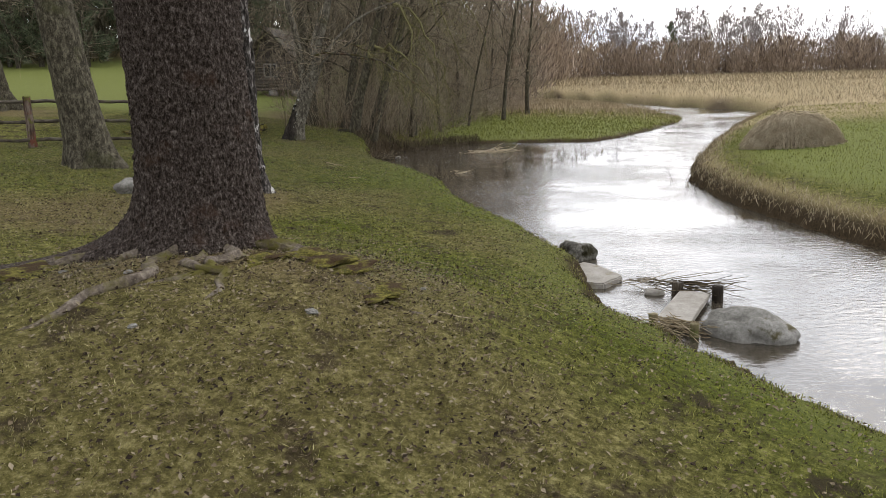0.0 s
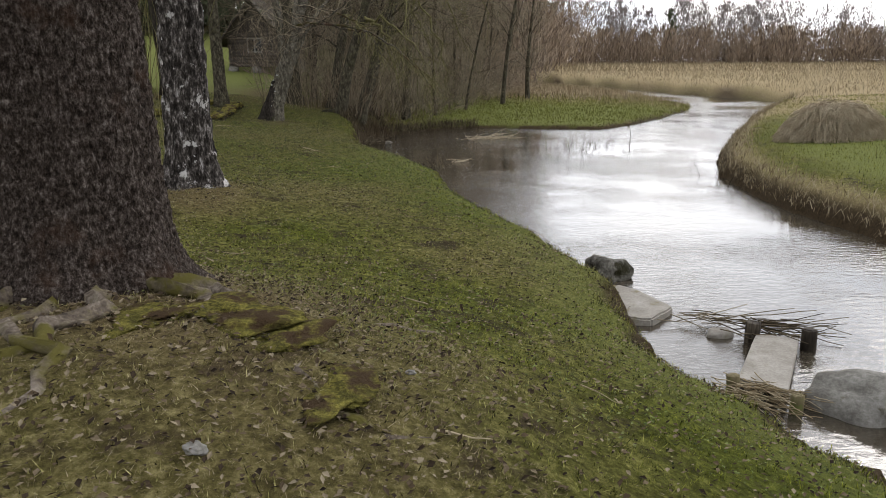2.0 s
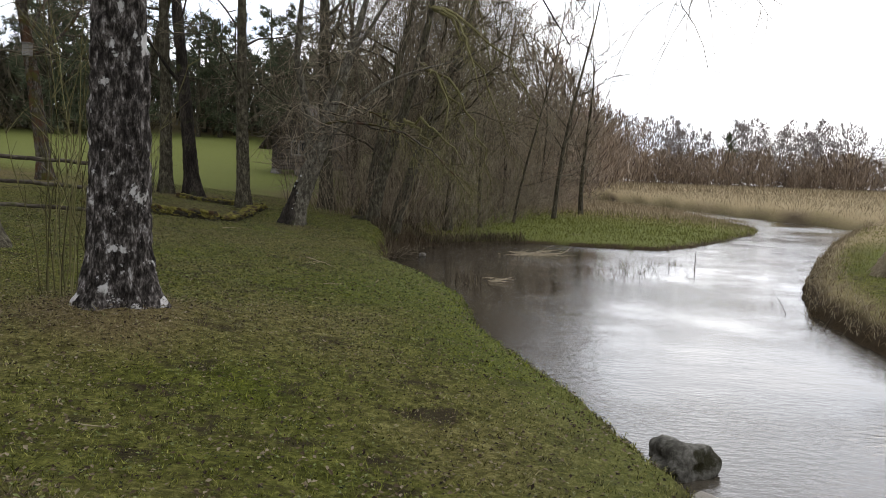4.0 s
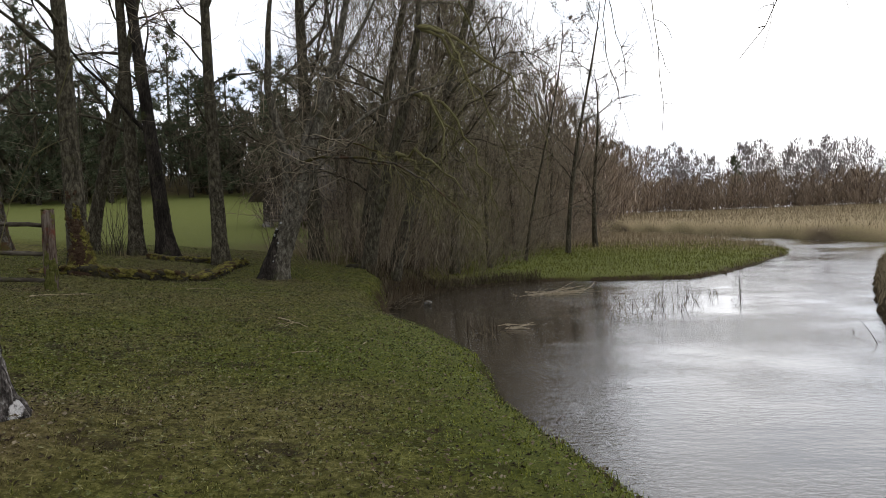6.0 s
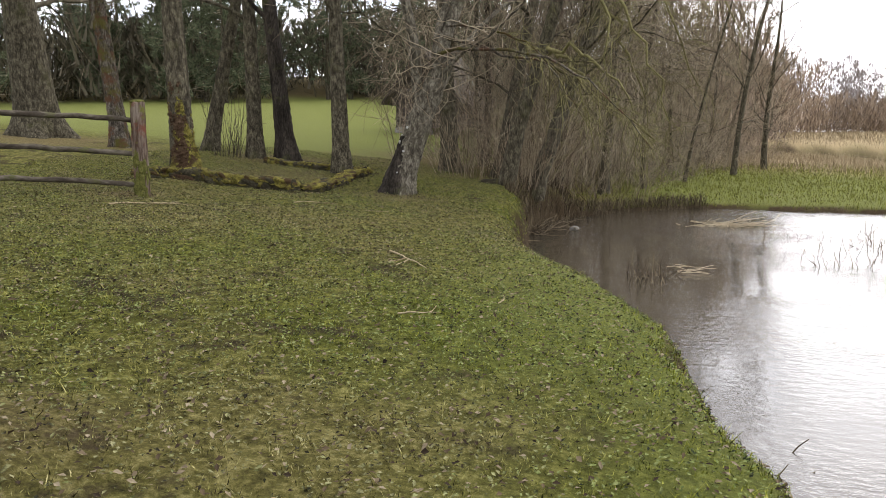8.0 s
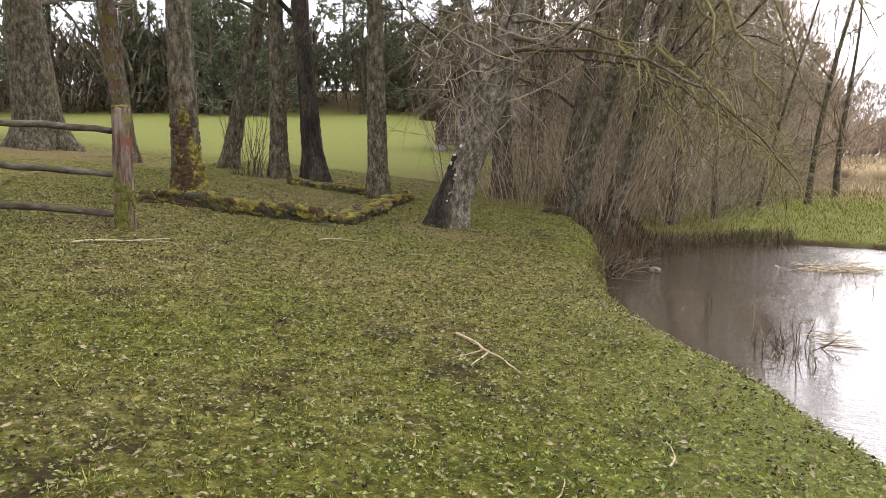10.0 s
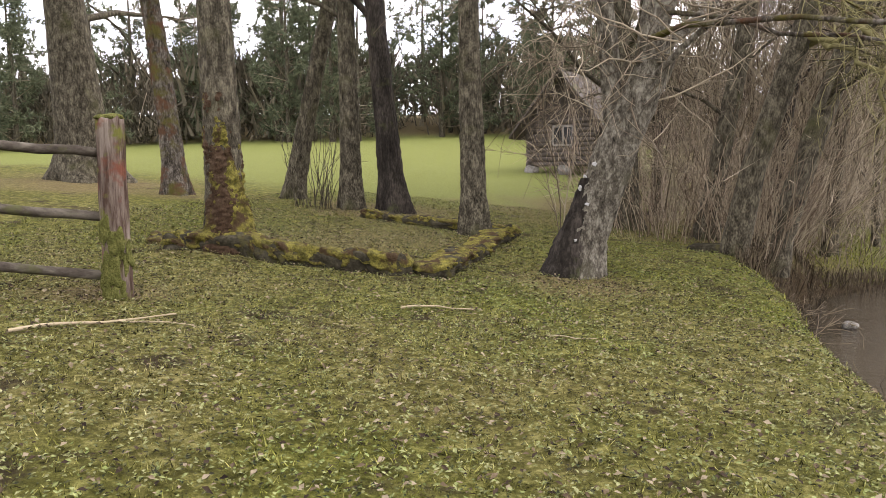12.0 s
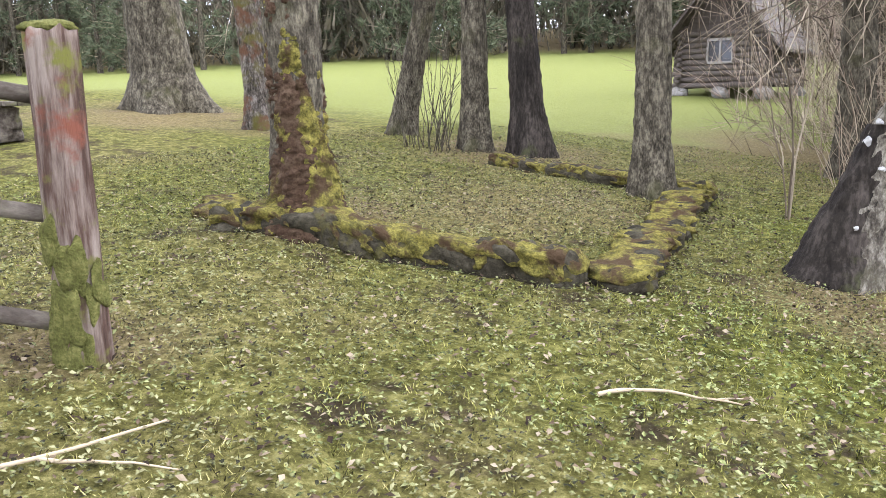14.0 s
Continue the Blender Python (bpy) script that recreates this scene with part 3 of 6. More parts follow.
class Tubes:
    """Collects tapered tubes and makes one mesh of them, all tubes of a like size at once."""

    def __init__(self):
        self.sets, self.n = {}, 0

    def add(self, pts, radii, sides=6, rough=0.0, rng=None, cap=True):
        self.sets.setdefault((len(pts), sides, cap and sides > 3), []).append((pts, radii, rough, 0 if rng is None else rng.integers(1e6)))
        self.n += 1

    def mesh(self, name, material):
        vs, fs, start = [], [], 0
        for (k, sides, cap), tubes in self.sets.items():
            m = len(tubes)
            pts = np.array([t[0] for t in tubes], float)
            r = np.repeat(np.array([t[1] for t in tubes], float)[:, :, None], sides, 2)
            for q, t in enumerate(tubes):
                if t[2]:
                    r[q] *= 1 + t[2] * np.random.default_rng(t[3]).normal(size=(k, sides))
            tan = np.gradient(pts, axis=1)
            tan /= np.linalg.norm(tan, axis=2, keepdims=True) + 1e-9
            ref = np.where((np.abs(tan[:, :, 0]).mean(1) < 0.75)[:, None], np.array([[1.0, 0, 0]]), np.array([[0, 0, 1.0]]))[:, None, :]
            u = np.cross(tan, np.broadcast_to(ref, tan.shape))
            u /= np.linalg.norm(u, axis=2, keepdims=True) + 1e-9
            w = np.cross(tan, u)
            a = np.linspace(0, 2 * np.pi, sides, endpoint=False)
            ring = pts[:, :, None, :] + r[..., None] * (np.cos(a)[:, None] * u[:, :, None, :] + np.sin(a)[:, None] * w[:, :, None, :])
            i = start + np.arange(m * k * sides).reshape(m, k, sides)
            j = np.roll(i, -1, 2)
            vs.append(ring.reshape(-1, 3))
            fs.append(np.stack([i[:, :-1], j[:, :-1], j[:, 1:], i[:, 1:]], -1).reshape(-1, 4))
            start += m * k * sides
            if cap:
                vs.append(pts[:, -1])
                tip = np.repeat((start + np.arange(m))[:, None], sides, 1)
                fs.append(np.stack([i[:, -1], j[:, -1], tip, tip], -1).reshape(-1, 4))
                start += m
        return tri_safe(name, np.concatenate(vs), np.concatenate(fs), material)


def tri_safe(name, v, f, material, smooth_shade=True):
    """Quads, of which some may repeat their last corner: those become triangles."""
    bad = f[:, 2] == f[:, 3]
    tris = np.concatenate([f[bad][:, :3], f[~bad][:, [0, 1, 2]], f[~bad][:, [0, 2, 3]]]) if bad.any() else None
    return mesh_from(name, v, f if tris is None else tris, material, smooth_shade)


def wander(rng, start, direction, length, steps, wiggle=0.15, up=0.0):
    """A crooked line of points."""
    d = np.array(direction, float)
    d /= math.sqrt(d @ d)
    kick = rng.normal(size=(steps, 3)) * wiggle
    kick[:, 2] += up
    ways = np.empty((steps, 3))
    for k in range(steps):
        d = d + kick[k]
        d = d / math.sqrt(d @ d)
        ways[k] = d
    return np.concatenate([[start], np.asarray(start, float) + np.cumsum(ways, 0) * (length / steps)])


def trunk_line(rng, height, lean=(0, 0), bend=0.04, steps=12):
    t = np.linspace(0, 1, steps + 1)
    x = lean[0] * height * t + bend * height * np.sin(t * 3.1 + rng.uniform(0, 6)) * t
    y = lean[1] * height * t + bend * height * np.sin(t * 2.7 + rng.uniform(0, 6)) * t
    return np.stack([x, y, height * t - 0.15], -1)


def bark_trunk(name, line, radius_at, material, seed, sides=150, rows=230, depth=0.03, cell=(9.0, 4.2)):
    """A trunk with modelled bark: plates parted by furrows."""
    line = np.asarray(line, float)
    zz = np.linspace(line[0, 2], line[-1, 2], rows)
    cx, cy = np.interp(zz, line[:, 2], line[:, 0]), np.interp(zz, line[:, 2], line[:, 1])
    v = np.empty((rows, sides, 3))
    for j in range(rows):
        for k in range(sides):
            a = 2 * math.pi * k / sides
            ca, sa = math.cos(a), math.sin(a)
            r = radius_at(zz[j], a)
            q = Vector((ca * r * cell[0] + seed, sa * r * cell[0], zz[j] * cell[1]))
            q = q + 0.6 * noise.noise_vector(q * 0.7)
            dist = noise.voronoi(q)[0]
            plate = min(1.0, (dist[1] - dist[0]) * 2.2)
            r += depth * (plate - 0.6) + depth * 0.5 * noise.noise(q * 3.1) + depth * 1.1 * noise.noise(Vector((ca * 2.0, sa * 2.0, zz[j] * 0.9 + seed)))
            v[j, k] = (cx[j] + r * ca, cy[j] + r * sa, zz[j])
    i = np.arange(rows * sides).reshape(rows, sides)
    jn = np.roll(i, -1, 1)
    return mesh_from(name, v.reshape(-1, 3), np.stack([i[:-1], jn[:-1], jn[1:], i[1:]], -1).reshape(-1, 4), material)


def bare_tree(name, x, y, r, height, label, material, seed, lean=(0, 0), flare=1.5, limbs=14, first=0.3, reach=0.38, twigs=6, droop=0.0, group="", bend=0.03, twig_mat=None, sides=14, spread=(0, 6.28), bark=None):
    """A leafless tree: tapered trunk, limbs that branch, and fine twigs."""
    rng = np.random.default_rng(seed)
    z = ground_z(x, y)
    tree = thing(name, x, y, z, label, "tree", group)
    line = trunk_line(rng, height, lean, bend, 18)
    t = np.linspace(0, 1, len(line))
    rad = r * ((1 - t) ** 0.8 * 0.92 + 0.08) * (1 + (flare - 1) * np.exp(-t * height / 0.35))
    if bark:
        cut_at = 0.42
        low = t <= cut_at + 1e-6
        part("trunk", bark_trunk("trunk", line[low], lambda h, a: np.interp(h, line[:, 2], rad) * (1 + 0.05 * math.sin(2 * a + seed + h) + 0.22 * math.exp(-max(h, 0) / 0.2) * math.sin(4 * a + seed)), material, float(seed), 64, 190, 0.014, bark), tree)
        tb = Tubes()
        tb.add(line[~(t < cut_at - 0.06)], rad[~(t < cut_at - 0.06)] * 0.985, sides, 0.03, rng)
        part("upper_trunk", tb.mesh("upper_trunk", material), tree)
    else:
        tb = Tubes()
        tb.add(line, rad, sides, 0.05, rng)
        part("trunk", tb.mesh("trunk", material), tree)
    fine = Tubes()
    for k in range(limbs):
        s = first + (1 - first) * (k + rng.uniform(0, 1)) / limbs
        at = np.array([np.interp(s, t, line[:, c]) for c in range(3)])
        a = rng.uniform(*spread)
        elev = rng.uniform(0.15, 0.9) + 0.5 * s
        d = np.array([np.cos(a) * np.cos(elev), np.sin(a) * np.cos(elev), np.sin(elev)])
        ln = height * reach * (1.1 - s) * rng.uniform(0.7, 1.25) + 0.4
        r0 = np.interp(s, t, rad) * rng.uniform(0.2, 0.4)
        b = wander(rng, at, d, ln, 8, 0.16, -droop * 0.06 + 0.02)
        limb = Tubes()
        limb.add(b, np.linspace(r0, max(0.006, r0 * 0.15), 9), 6, 0.05, rng)
        for q in range(4):
            i0 = rng.integers(2, 8)
            dd = (b[i0] - b[i0 - 1]) + rng.normal(size=3) * 0.6 * np.linalg.norm(b[i0] - b[i0 - 1])
            c = wander(rng, b[i0], dd, ln * rng.uniform(0.3, 0.6), 6, 0.2, -droop * 0.1)
            limb.add(c, np.linspace(r0 * 0.4, 0.004, 7), 4)
            for w in range(twigs * 2):
                j0 = rng.integers(1, 7)
                dd = (c[j0] - c[j0 - 1]) / (np.linalg.norm(c[j0] - c[j0 - 1]) + 1e-6) + rng.normal(size=3) * 0.55
                fine.add(wander(rng, c[j0], dd, ln * rng.uniform(0.12, 0.34), 2, 0.28, -droop * 0.25), (0.0065, 0.005, 0.0025), 3, cap=False)
        for w in range(twigs * 3):
            j0 = rng.integers(2, 9)
            dd = (b[j0] - b[j0 - 1]) / (np.linalg.norm(b[j0] - b[j0 - 1]) + 1e-6) + rng.normal(size=3) * 0.6
            fine.add(wander(rng, b[j0], dd, ln * rng.uniform(0.15, 0.4), 2, 0.28, -droop * 0.25), (0.007, 0.005, 0.0025), 3, cap=False)
        part("limb", limb.mesh("limb", material), tree)
    if fine.n:
        tagged(part("crown", fine.mesh("crown", twig_mat or MAT_TWIG), tree, "bare fine twigs of the crown"), kind="stuff")
    return tree


# ---- trees by the lawn ----
def old_tree():
    x, y = -2.33, 7.1
    z = 0.0
    tree = thing("old_tree", x, y, z, "massive old tree with dark scaly bark and spreading surface roots", "tree")
    roots = [(-2.75, 0.22), (-1.95, 0.12), (-1.25, 0.12), (-0.45, 0.07), (0.9, 0.07), (2.2, 0.2), (3.05, 0.34)]

    def radius(h, a):
        base = 0.50 + 0.02 * max(0, h - 1.5) + 0.10 * math.exp(-max(h - 0.05, -0.3) / 0.4)
        grow = 0.0
        for ra, amp in roots:
            dd = (a - ra + math.pi) % (2 * math.pi) - math.pi
            grow += amp * math.exp(-(dd / 0.34) ** 2) * math.exp(-max(h - 0.12, -0.3) / 0.22)
        return base + grow
    part("trunk", bark_trunk("trunk", [(0, 0, -0.35), (-0.02, 0, 1.0), (-0.1, 0.02, 3.2)], radius, MAT_OLD_BARK, 3.0, 240, 340, 0.020, (22.0, 11.0)), tree)
    up = Tubes()
    up.add([(-0.1, 0.02, 3.1), (-0.2, 0.1, 4.6), (-0.15, 0.2, 6.5), (0, 0.3, 9)], [0.56, 0.48, 0.38, 0.2], 18)
    part("upper_trunk", up.mesh("upper_trunk", MAT_OLD_BARK), tree)
    rng = np.random.default_rng(5)
    for k in range(7):
        a = rng.uniform(0, 6.28)
        lb = Tubes()
        b = wander(rng, (0, 0.15, 4.6 + 0.6 * k), (np.cos(a), np.sin(a), 0.6), 4.5, 8, 0.15)
        lb.add(b, np.linspace(0.16, 0.02, 9), 7)
        for q in range(8):
            i0 = rng.integers(2, 9)
            lb.add(wander(rng, b[i0], rng.normal(size=3) + (b[i0] - b[i0 - 1]), 1.6, 5, 0.25), np.linspace(0.03, 0.004, 6), 4)
        part("limb", lb.mesh("limb", MAT_OLD_BARK), tree)
    for ra, ln, r0 in [(-2.75, 1.6, 0.085), (-2.15, 1.5, 0.06), (-1.75, 2.3, 0.085), (-1.32, 2.2, 0.06), (-1.0, 1.5, 0.075), (-0.62, 2.2, 0.055), (-0.3, 1.7, 0.07), (3.0, 1.6, 0.1), (2.3, 1.2, 0.08)]:
        rt = Tubes()
        pts, a = [], ra
        for s in np.linspace(0.5, 0.5 + ln, 16):
            a += rng.normal() * 0.09
            px, py = x + s * math.cos(a), y + s * math.sin(a)
            fade = (s - 0.5) / ln
            pts.append((px - x, py - y, ground_z(px, py) - z + 0.018 * (1 - fade) + 0.022 * math.sin(s * 4 + ra * 3) - 0.035 * fade))
        rt.add(pts, r0 * np.linspace(0.85, 0.25, 16), 9, 0.24, rng)
        part("root", rt.mesh("root", MAT_ROOT), tree, "exposed grey root")
    return tree


def birch_tree():
    x, y = -3.38, 12.25
    z = ground_z(x, y) - 0.15
    tree = thing("birch_tree", x, y, z, "old birch with black furrowed bark and white patches", "tree")

    def radius(h, a):
        return 0.255 + 0.20 * math.exp(-max(h, 0) / 0.28) * (1 + 0.35 * math.sin(3 * a + 1)) + 0.03 * math.sin(2 * a + h * 0.7) - 0.012 * h
    part("trunk", bark_trunk("trunk", [(0, 0, -0.2), (0.03, 0, 1.5), (0.02, 0, 5)], radius, MAT_BIRCH, 9.0, 96, 260, 0.03, (9.0, 3.0)), tree)
    rng = np.random.default_rng(11)
    up = Tubes()
    up.add([(0.02, 0, 4.9), (0.1, 0.1, 7), (0.0, 0.2, 10)], [0.2, 0.15, 0.05], 12)
    part("upper_trunk", up.mesh("upper_trunk", MAT_BIRCH), tree)
    wt = Tubes()
    for k, (lx, ly, lz) in enumerate([(4.4, -0.2, 3.1), (4.9, -1.6, 3.0), (3.9, 1.2, 3.4), (4.2, 0.9, 2.6), (1.5, 3.0, 5.0), (-2.5, 1.0, 5), (1.0, -2.5, 5.5), (3.4, 2.6, 4.4), (5.4, 0.4, 3.5), (4.9, -2.0, 4.3), (4.2, -1.2, 4.1), (5.4, -0.9, 4.2)]):
        p0, p3 = np.array([0.05, 0.05, 4.6 + 0.35 * k]), np.array([lx, ly, lz])
        t = np.linspace(0, 1, 12)[:, None]
        mid = (p0 + p3) / 2 + np.array([0, 0, 1.3])
        b = (1 - t) ** 2 * p0 + 2 * t * (1 - t) * mid + t * t * p3 + np.cumsum(rng.normal(size=(12, 3)) * 0.035, 0)
        lb = Tubes()
        lb.add(b, np.linspace(0.05 if k < 9 else 0.026, 0.005, 12), 6)
        part("limb", lb.mesh("limb", MAT_DARK_BARK), tree)
        for q in range(5 if k > 8 else 0):
            i0 = rng.integers(9, 12)
            tw = wander(rng, b[i0], (rng.normal() * 0.4, rng.normal() * 0.4, -0.8), rng.uniform(1.2, 2.2), 12, 0.17, -0.16)
            wt.add(tw, np.linspace(0.008, 0.0022, 13), 4, cap=False)
            for s in range(9):
                i1 = rng.integers(2, 12)
                wt.add(wander(rng, tw[i1], rng.normal(size=3) * 0.7 + np.array([0, 0, -0.5]), rng.uniform(0.15, 0.5), 4, 0.22, -0.1), np.linspace(0.0036, 0.0016, 5), 3, cap=False)
        for q in range(20 if k < 9 else 6):
            i0 = rng.integers(6, 12)
            d = np.array([rng.normal() * 0.5, rng.normal() * 0.5, -0.5])
            tw = wander(rng, b[i0], d, rng.uniform(0.5, 1.5), 9, 0.16, -0.12)
            wt.add(tw, np.linspace(0.0045, 0.0018, 10), 3, cap=False)
            for s in range(4):
                i1 = rng.integers(2, 9)
                wt.add(wander(rng, tw[i1], rng.normal(size=3) * 0.6 + (tw[i1] - tw[i1 - 1]) * 6, rng.uniform(0.08, 0.25), 3, 0.2, -0.1), np.linspace(0.0028, 0.0015, 4), 3, cap=False)
    part("crown", wt.mesh("crown", MAT_TWIG), tree, "weeping bare twigs over the water")
    return tree


old_tree()
birch_tree()
bare_tree("oak_tree", -7.2, 15.4, 0.43, 11, "mossy leaning tree with furrowed grey bark", MAT_BARK, 21, lean=(-0.09, 0.0), flare=1.4, limbs=10, first=0.35, reach=0.3, sides=24, bark=(9.0, 3.0))
G = "trees by the old foundation"
bare_tree("alder_tree", -6.83, 25.75, 0.175, 13, "straight slender tree with smooth grey-brown bark", MAT_BARK, 31, lean=(-0.03, 0), flare=1.35, limbs=14, first=0.24, reach=0.26, group=G, bend=0.012, bark=(14.0, 4.0))
bare_tree("alder_tree", -8.95, 27.45, 0.21, 14, "dark upright tree at the foundation's back", MAT_DARK_BARK, 32, lean=(-0.10, 0), flare=1.5, limbs=14, first=0.22, reach=0.28, group=G, bend=0.015, bark=(14.0, 4.0))
bare_tree("alder_tree", -9.75, 27.35, 0.19, 13, "grey upright tree with a slightly wavy trunk", MAT_BARK, 33, lean=(0.0, 0), flare=1.4, limbs=12, first=0.24, reach=0.26, group=G, bend=0.012, bark=(14.0, 4.0))
bare_tree("alder_tree", -11.5, 28.1, 0.2, 9, "short leaning tree with cracked grey bark", MAT_BARK, 34, lean=(0.24, 0), flare=1.6, limbs=8, first=0.35, reach=0.25, group=G, bend=0.015, bark=(14.0, 4.0))
bare_tree("alder_tree", -13.1, 26.8, 0.21, 12, "slim leaning tree with mossy foot", MAT_MOSSY_BARK, 35, lean=(-0.12, 0), flare=1.5, limbs=12, first=0.25, reach=0.28, group=G, bend=0.015, bark=(14.0, 4.0))
linden = bare_tree("linden_tree", -8.42, 22.38, 0.2, 13, "thick tree with red bark wounds and moss growing on the foundation", MAT_BARK, 36, lean=(-0.03, 0), flare=1.25, limbs=12, first=0.3, reach=0.26, group=G, bend=0.006, sides=26, bark=(12.0, 5.0))


def linden_sleeve():
    """Moss and rotten red bark that swell the foot on one side."""
    def radius(h, a):
        side = 0.5 + 0.5 * math.cos(a + 0.6)
        ragged = 0.22 * noise.noise(Vector((math.cos(a) * 1.7, math.sin(a) * 1.7, 4.0)))
        wide = float(smooth(1.5, 0.5, h + ragged))
        return 0.165 + 0.05 * wide * side + 0.30 * math.exp(-max(h, 0) / 0.33) * side ** 1.5 - 0.05 * (1 - side) * float(smooth(0.1, 0.4, h))
    for name, mat, seed, grow, label in (("rotten_bark", MAT_RED_WOOD, 12.0, -0.012, "red-brown rotten bark on the foot"), ("moss_sleeve", MAT_MOSS, 31.0, -0.016, "yellow-green moss over the rotten bark")):
        part(name, bark_trunk(name, [(0, 0, -0.15), (-0.03, 0, 0.7), (-0.07, 0, 1.6)], lambda h, a: radius(h, a) + grow + 0.075 * noise.noise(Vector((math.cos(a) * 1.8, math.sin(a) * 1.8, h * 3.0 + seed))), mat, seed, 72, 120, 0.03, (15.0, 14.0)), linden, label)


linden_sleeve()
bare_tree("linden_tree", -16.2, 27.6, 0.52, 14, "broad old double-stemmed tree", MAT_BARK, 37, lean=(-0.05, 0), flare=1.6, limbs=14, first=0.2, reach=0.3, group=G, sides=26, bark=(9.0, 3.0))
bare_tree("linden_tree", -18.2, 24.8, 0.4, 13, "thick grey tree behind the fence", MAT_BARK, 38, lean=(-0.03, 0), flare=1.4, limbs=10, first=0.25, reach=0.3, group=G, sides=20, bark=(9.0, 3.0))


def leaning_alder():
    """A leaning tree that forks low into upright stems."""
    rng = np.random.default_rng(41)
    x, y = -4.95, 23.95
    tree = thing("leaning_alder", x, y, ground_z(x, y) - 0.05, "leaning forked tree with a black mossy foot and white lichen spots", "tree")

    def radius(h, a):
        return 0.225 + 0.15 * math.exp(-max(h, 0) / 0.25) * (1 + 0.5 * math.cos(a - 3.3)) + 0.02 * math.sin(2 * a + h) - 0.01 * h
    part("trunk", bark_trunk("trunk", [(0, 0, -0.15), (0.06, 0, 0.4), (0.40, 0.04, 1.4), (0.78, 0.1, 2.3)], radius, MAT_PALE_BARK, 6.0, 64, 110, 0.02, (13.0, 5.0)), tree)
    fine = Tubes()
    for k, (sx, sy, sz, lx, ly, ln, r0) in enumerate([(0.40, 0.05, 1.45, 0.0, 0.05, 6.5, 0.12), (0.68, 0.1, 2.2, 0.30, 0.1, 7, 0.14), (0.60, 0.05, 2.0, 0.12, -0.1, 6, 0.08), (0.62, 0.0, 1.9, 0.9, -0.3, 3.0, 0.04), (0.68, 0.1, 2.2, 0.6, 0.5, 5, 0.06), (0.3, 0.0, 1.1, 0.45, -0.2, 1.6, 0.02)]):
        b = wander(rng, (sx, sy, sz), (lx, ly, 1.0), ln, 12, 0.11, 0.02)
        lb = Tubes()
        lb.add(b, np.linspace(r0, 0.012, 13), 9, 0.05, rng)
        for q in range(12):
            i0 = rng.integers(2, 12)
            c = wander(rng, b[i0], rng.normal(size=3) * (1, 1, 0.5) + np.array([0, 0, 0.2]), rng.uniform(0.6, 1.9), 7, 0.26, -0.02)
            fine.add(c, np.linspace(0.011, 0.003, 8), 4)
            for w in range(8):
                i1 = rng.integers(1, 8)
                fine.add(wander(rng, c[i1], rng.normal(size=3), rng.uniform(0.2, 0.7), 3, 0.3, -0.06), (0.006, 0.005, 0.004, 0.002), 3, cap=False)
        part("stem", lb.mesh("stem", MAT_PALE_BARK), tree)
    hang = Tubes()
    base = np.array([x, y, ground_z(x, y)])
    for k, (ex, ey, ez, hx) in enumerate([(-0.7, 21.8, 0.7, 0.75), (-0.4, 22.8, 0.5, 0.8), (-1.5, 22.6, 1.2, 0.6)]):
        p0, p2 = np.array([0.75 + 0.06 * k, 0.1, 2.5 + 0.25 * k]), np.array([ex, ey, ez]) - base
        mid = p0 + (p2 - p0) * hx + np.array([0, 0, 1.15 - 0.2 * k])
        u = np.linspace(0, 1, 16)[:, None]
        b = (1 - u) ** 2 * p0 + 2 * u * (1 - u) * mid + u * u * p2 + np.cumsum(rng.normal(size=(16, 3)) * 0.045, 0)
        lb = Tubes()
        lb.add(b, np.linspace(0.034 - 0.006 * k, 0.006, 16), 7, 0.08, rng)
        part("bough", lb.mesh("bough", MAT_MOSSY_BARK), tree, "hanging bough with yellow-green lichen")
        for q in range(30):
            i0 = rng.integers(6, 16)
            tw = wander(rng, b[i0], (b[i0] - b[i0 - 1]) * 4 + rng.normal(size=3) * 0.5 + np.array([0.1, 0, -0.3]), rng.uniform(0.4, 1.3), 7, 0.26, -0.08)
            hang.add(tw, np.linspace(0.006, 0.0022, 8), 4, cap=False)
            for w in range(5):
                i1 = rng.integers(1, 7)
                hang.add(wander(rng, tw[i1], rng.normal(size=3), rng.uniform(0.12, 0.4), 3, 0.25, -0.05), np.linspace(0.005, 0.002, 4), 3, cap=False)
    tagged(part("hanging_crown", hang.mesh("hanging_crown", MAT_LICHEN_TWIG), tree, "lichen-covered twigs hanging over the cove"), kind="stuff")
    tagged(part("crown", fine.mesh("crown", MAT_TWIG), tree, "tangled pale twigs"), kind="stuff")
    part("black_foot", bark_trunk("black_foot", [(-0.04, -0.02, -0.15), (0.02, -0.02, 0.4), (0.22, 0.02, 1.1)], lambda h, a: radius(h, a) + 0.016 - 0.10 * max(0.0, math.cos(a - 0.3)) - 0.075 * max(0, h - 0.3), MAT_DARK_BARK, 8.0, 48, 60, 0.02, (13.0, 6.0)), tree, "black mossy bark at the foot")


leaning_alder()


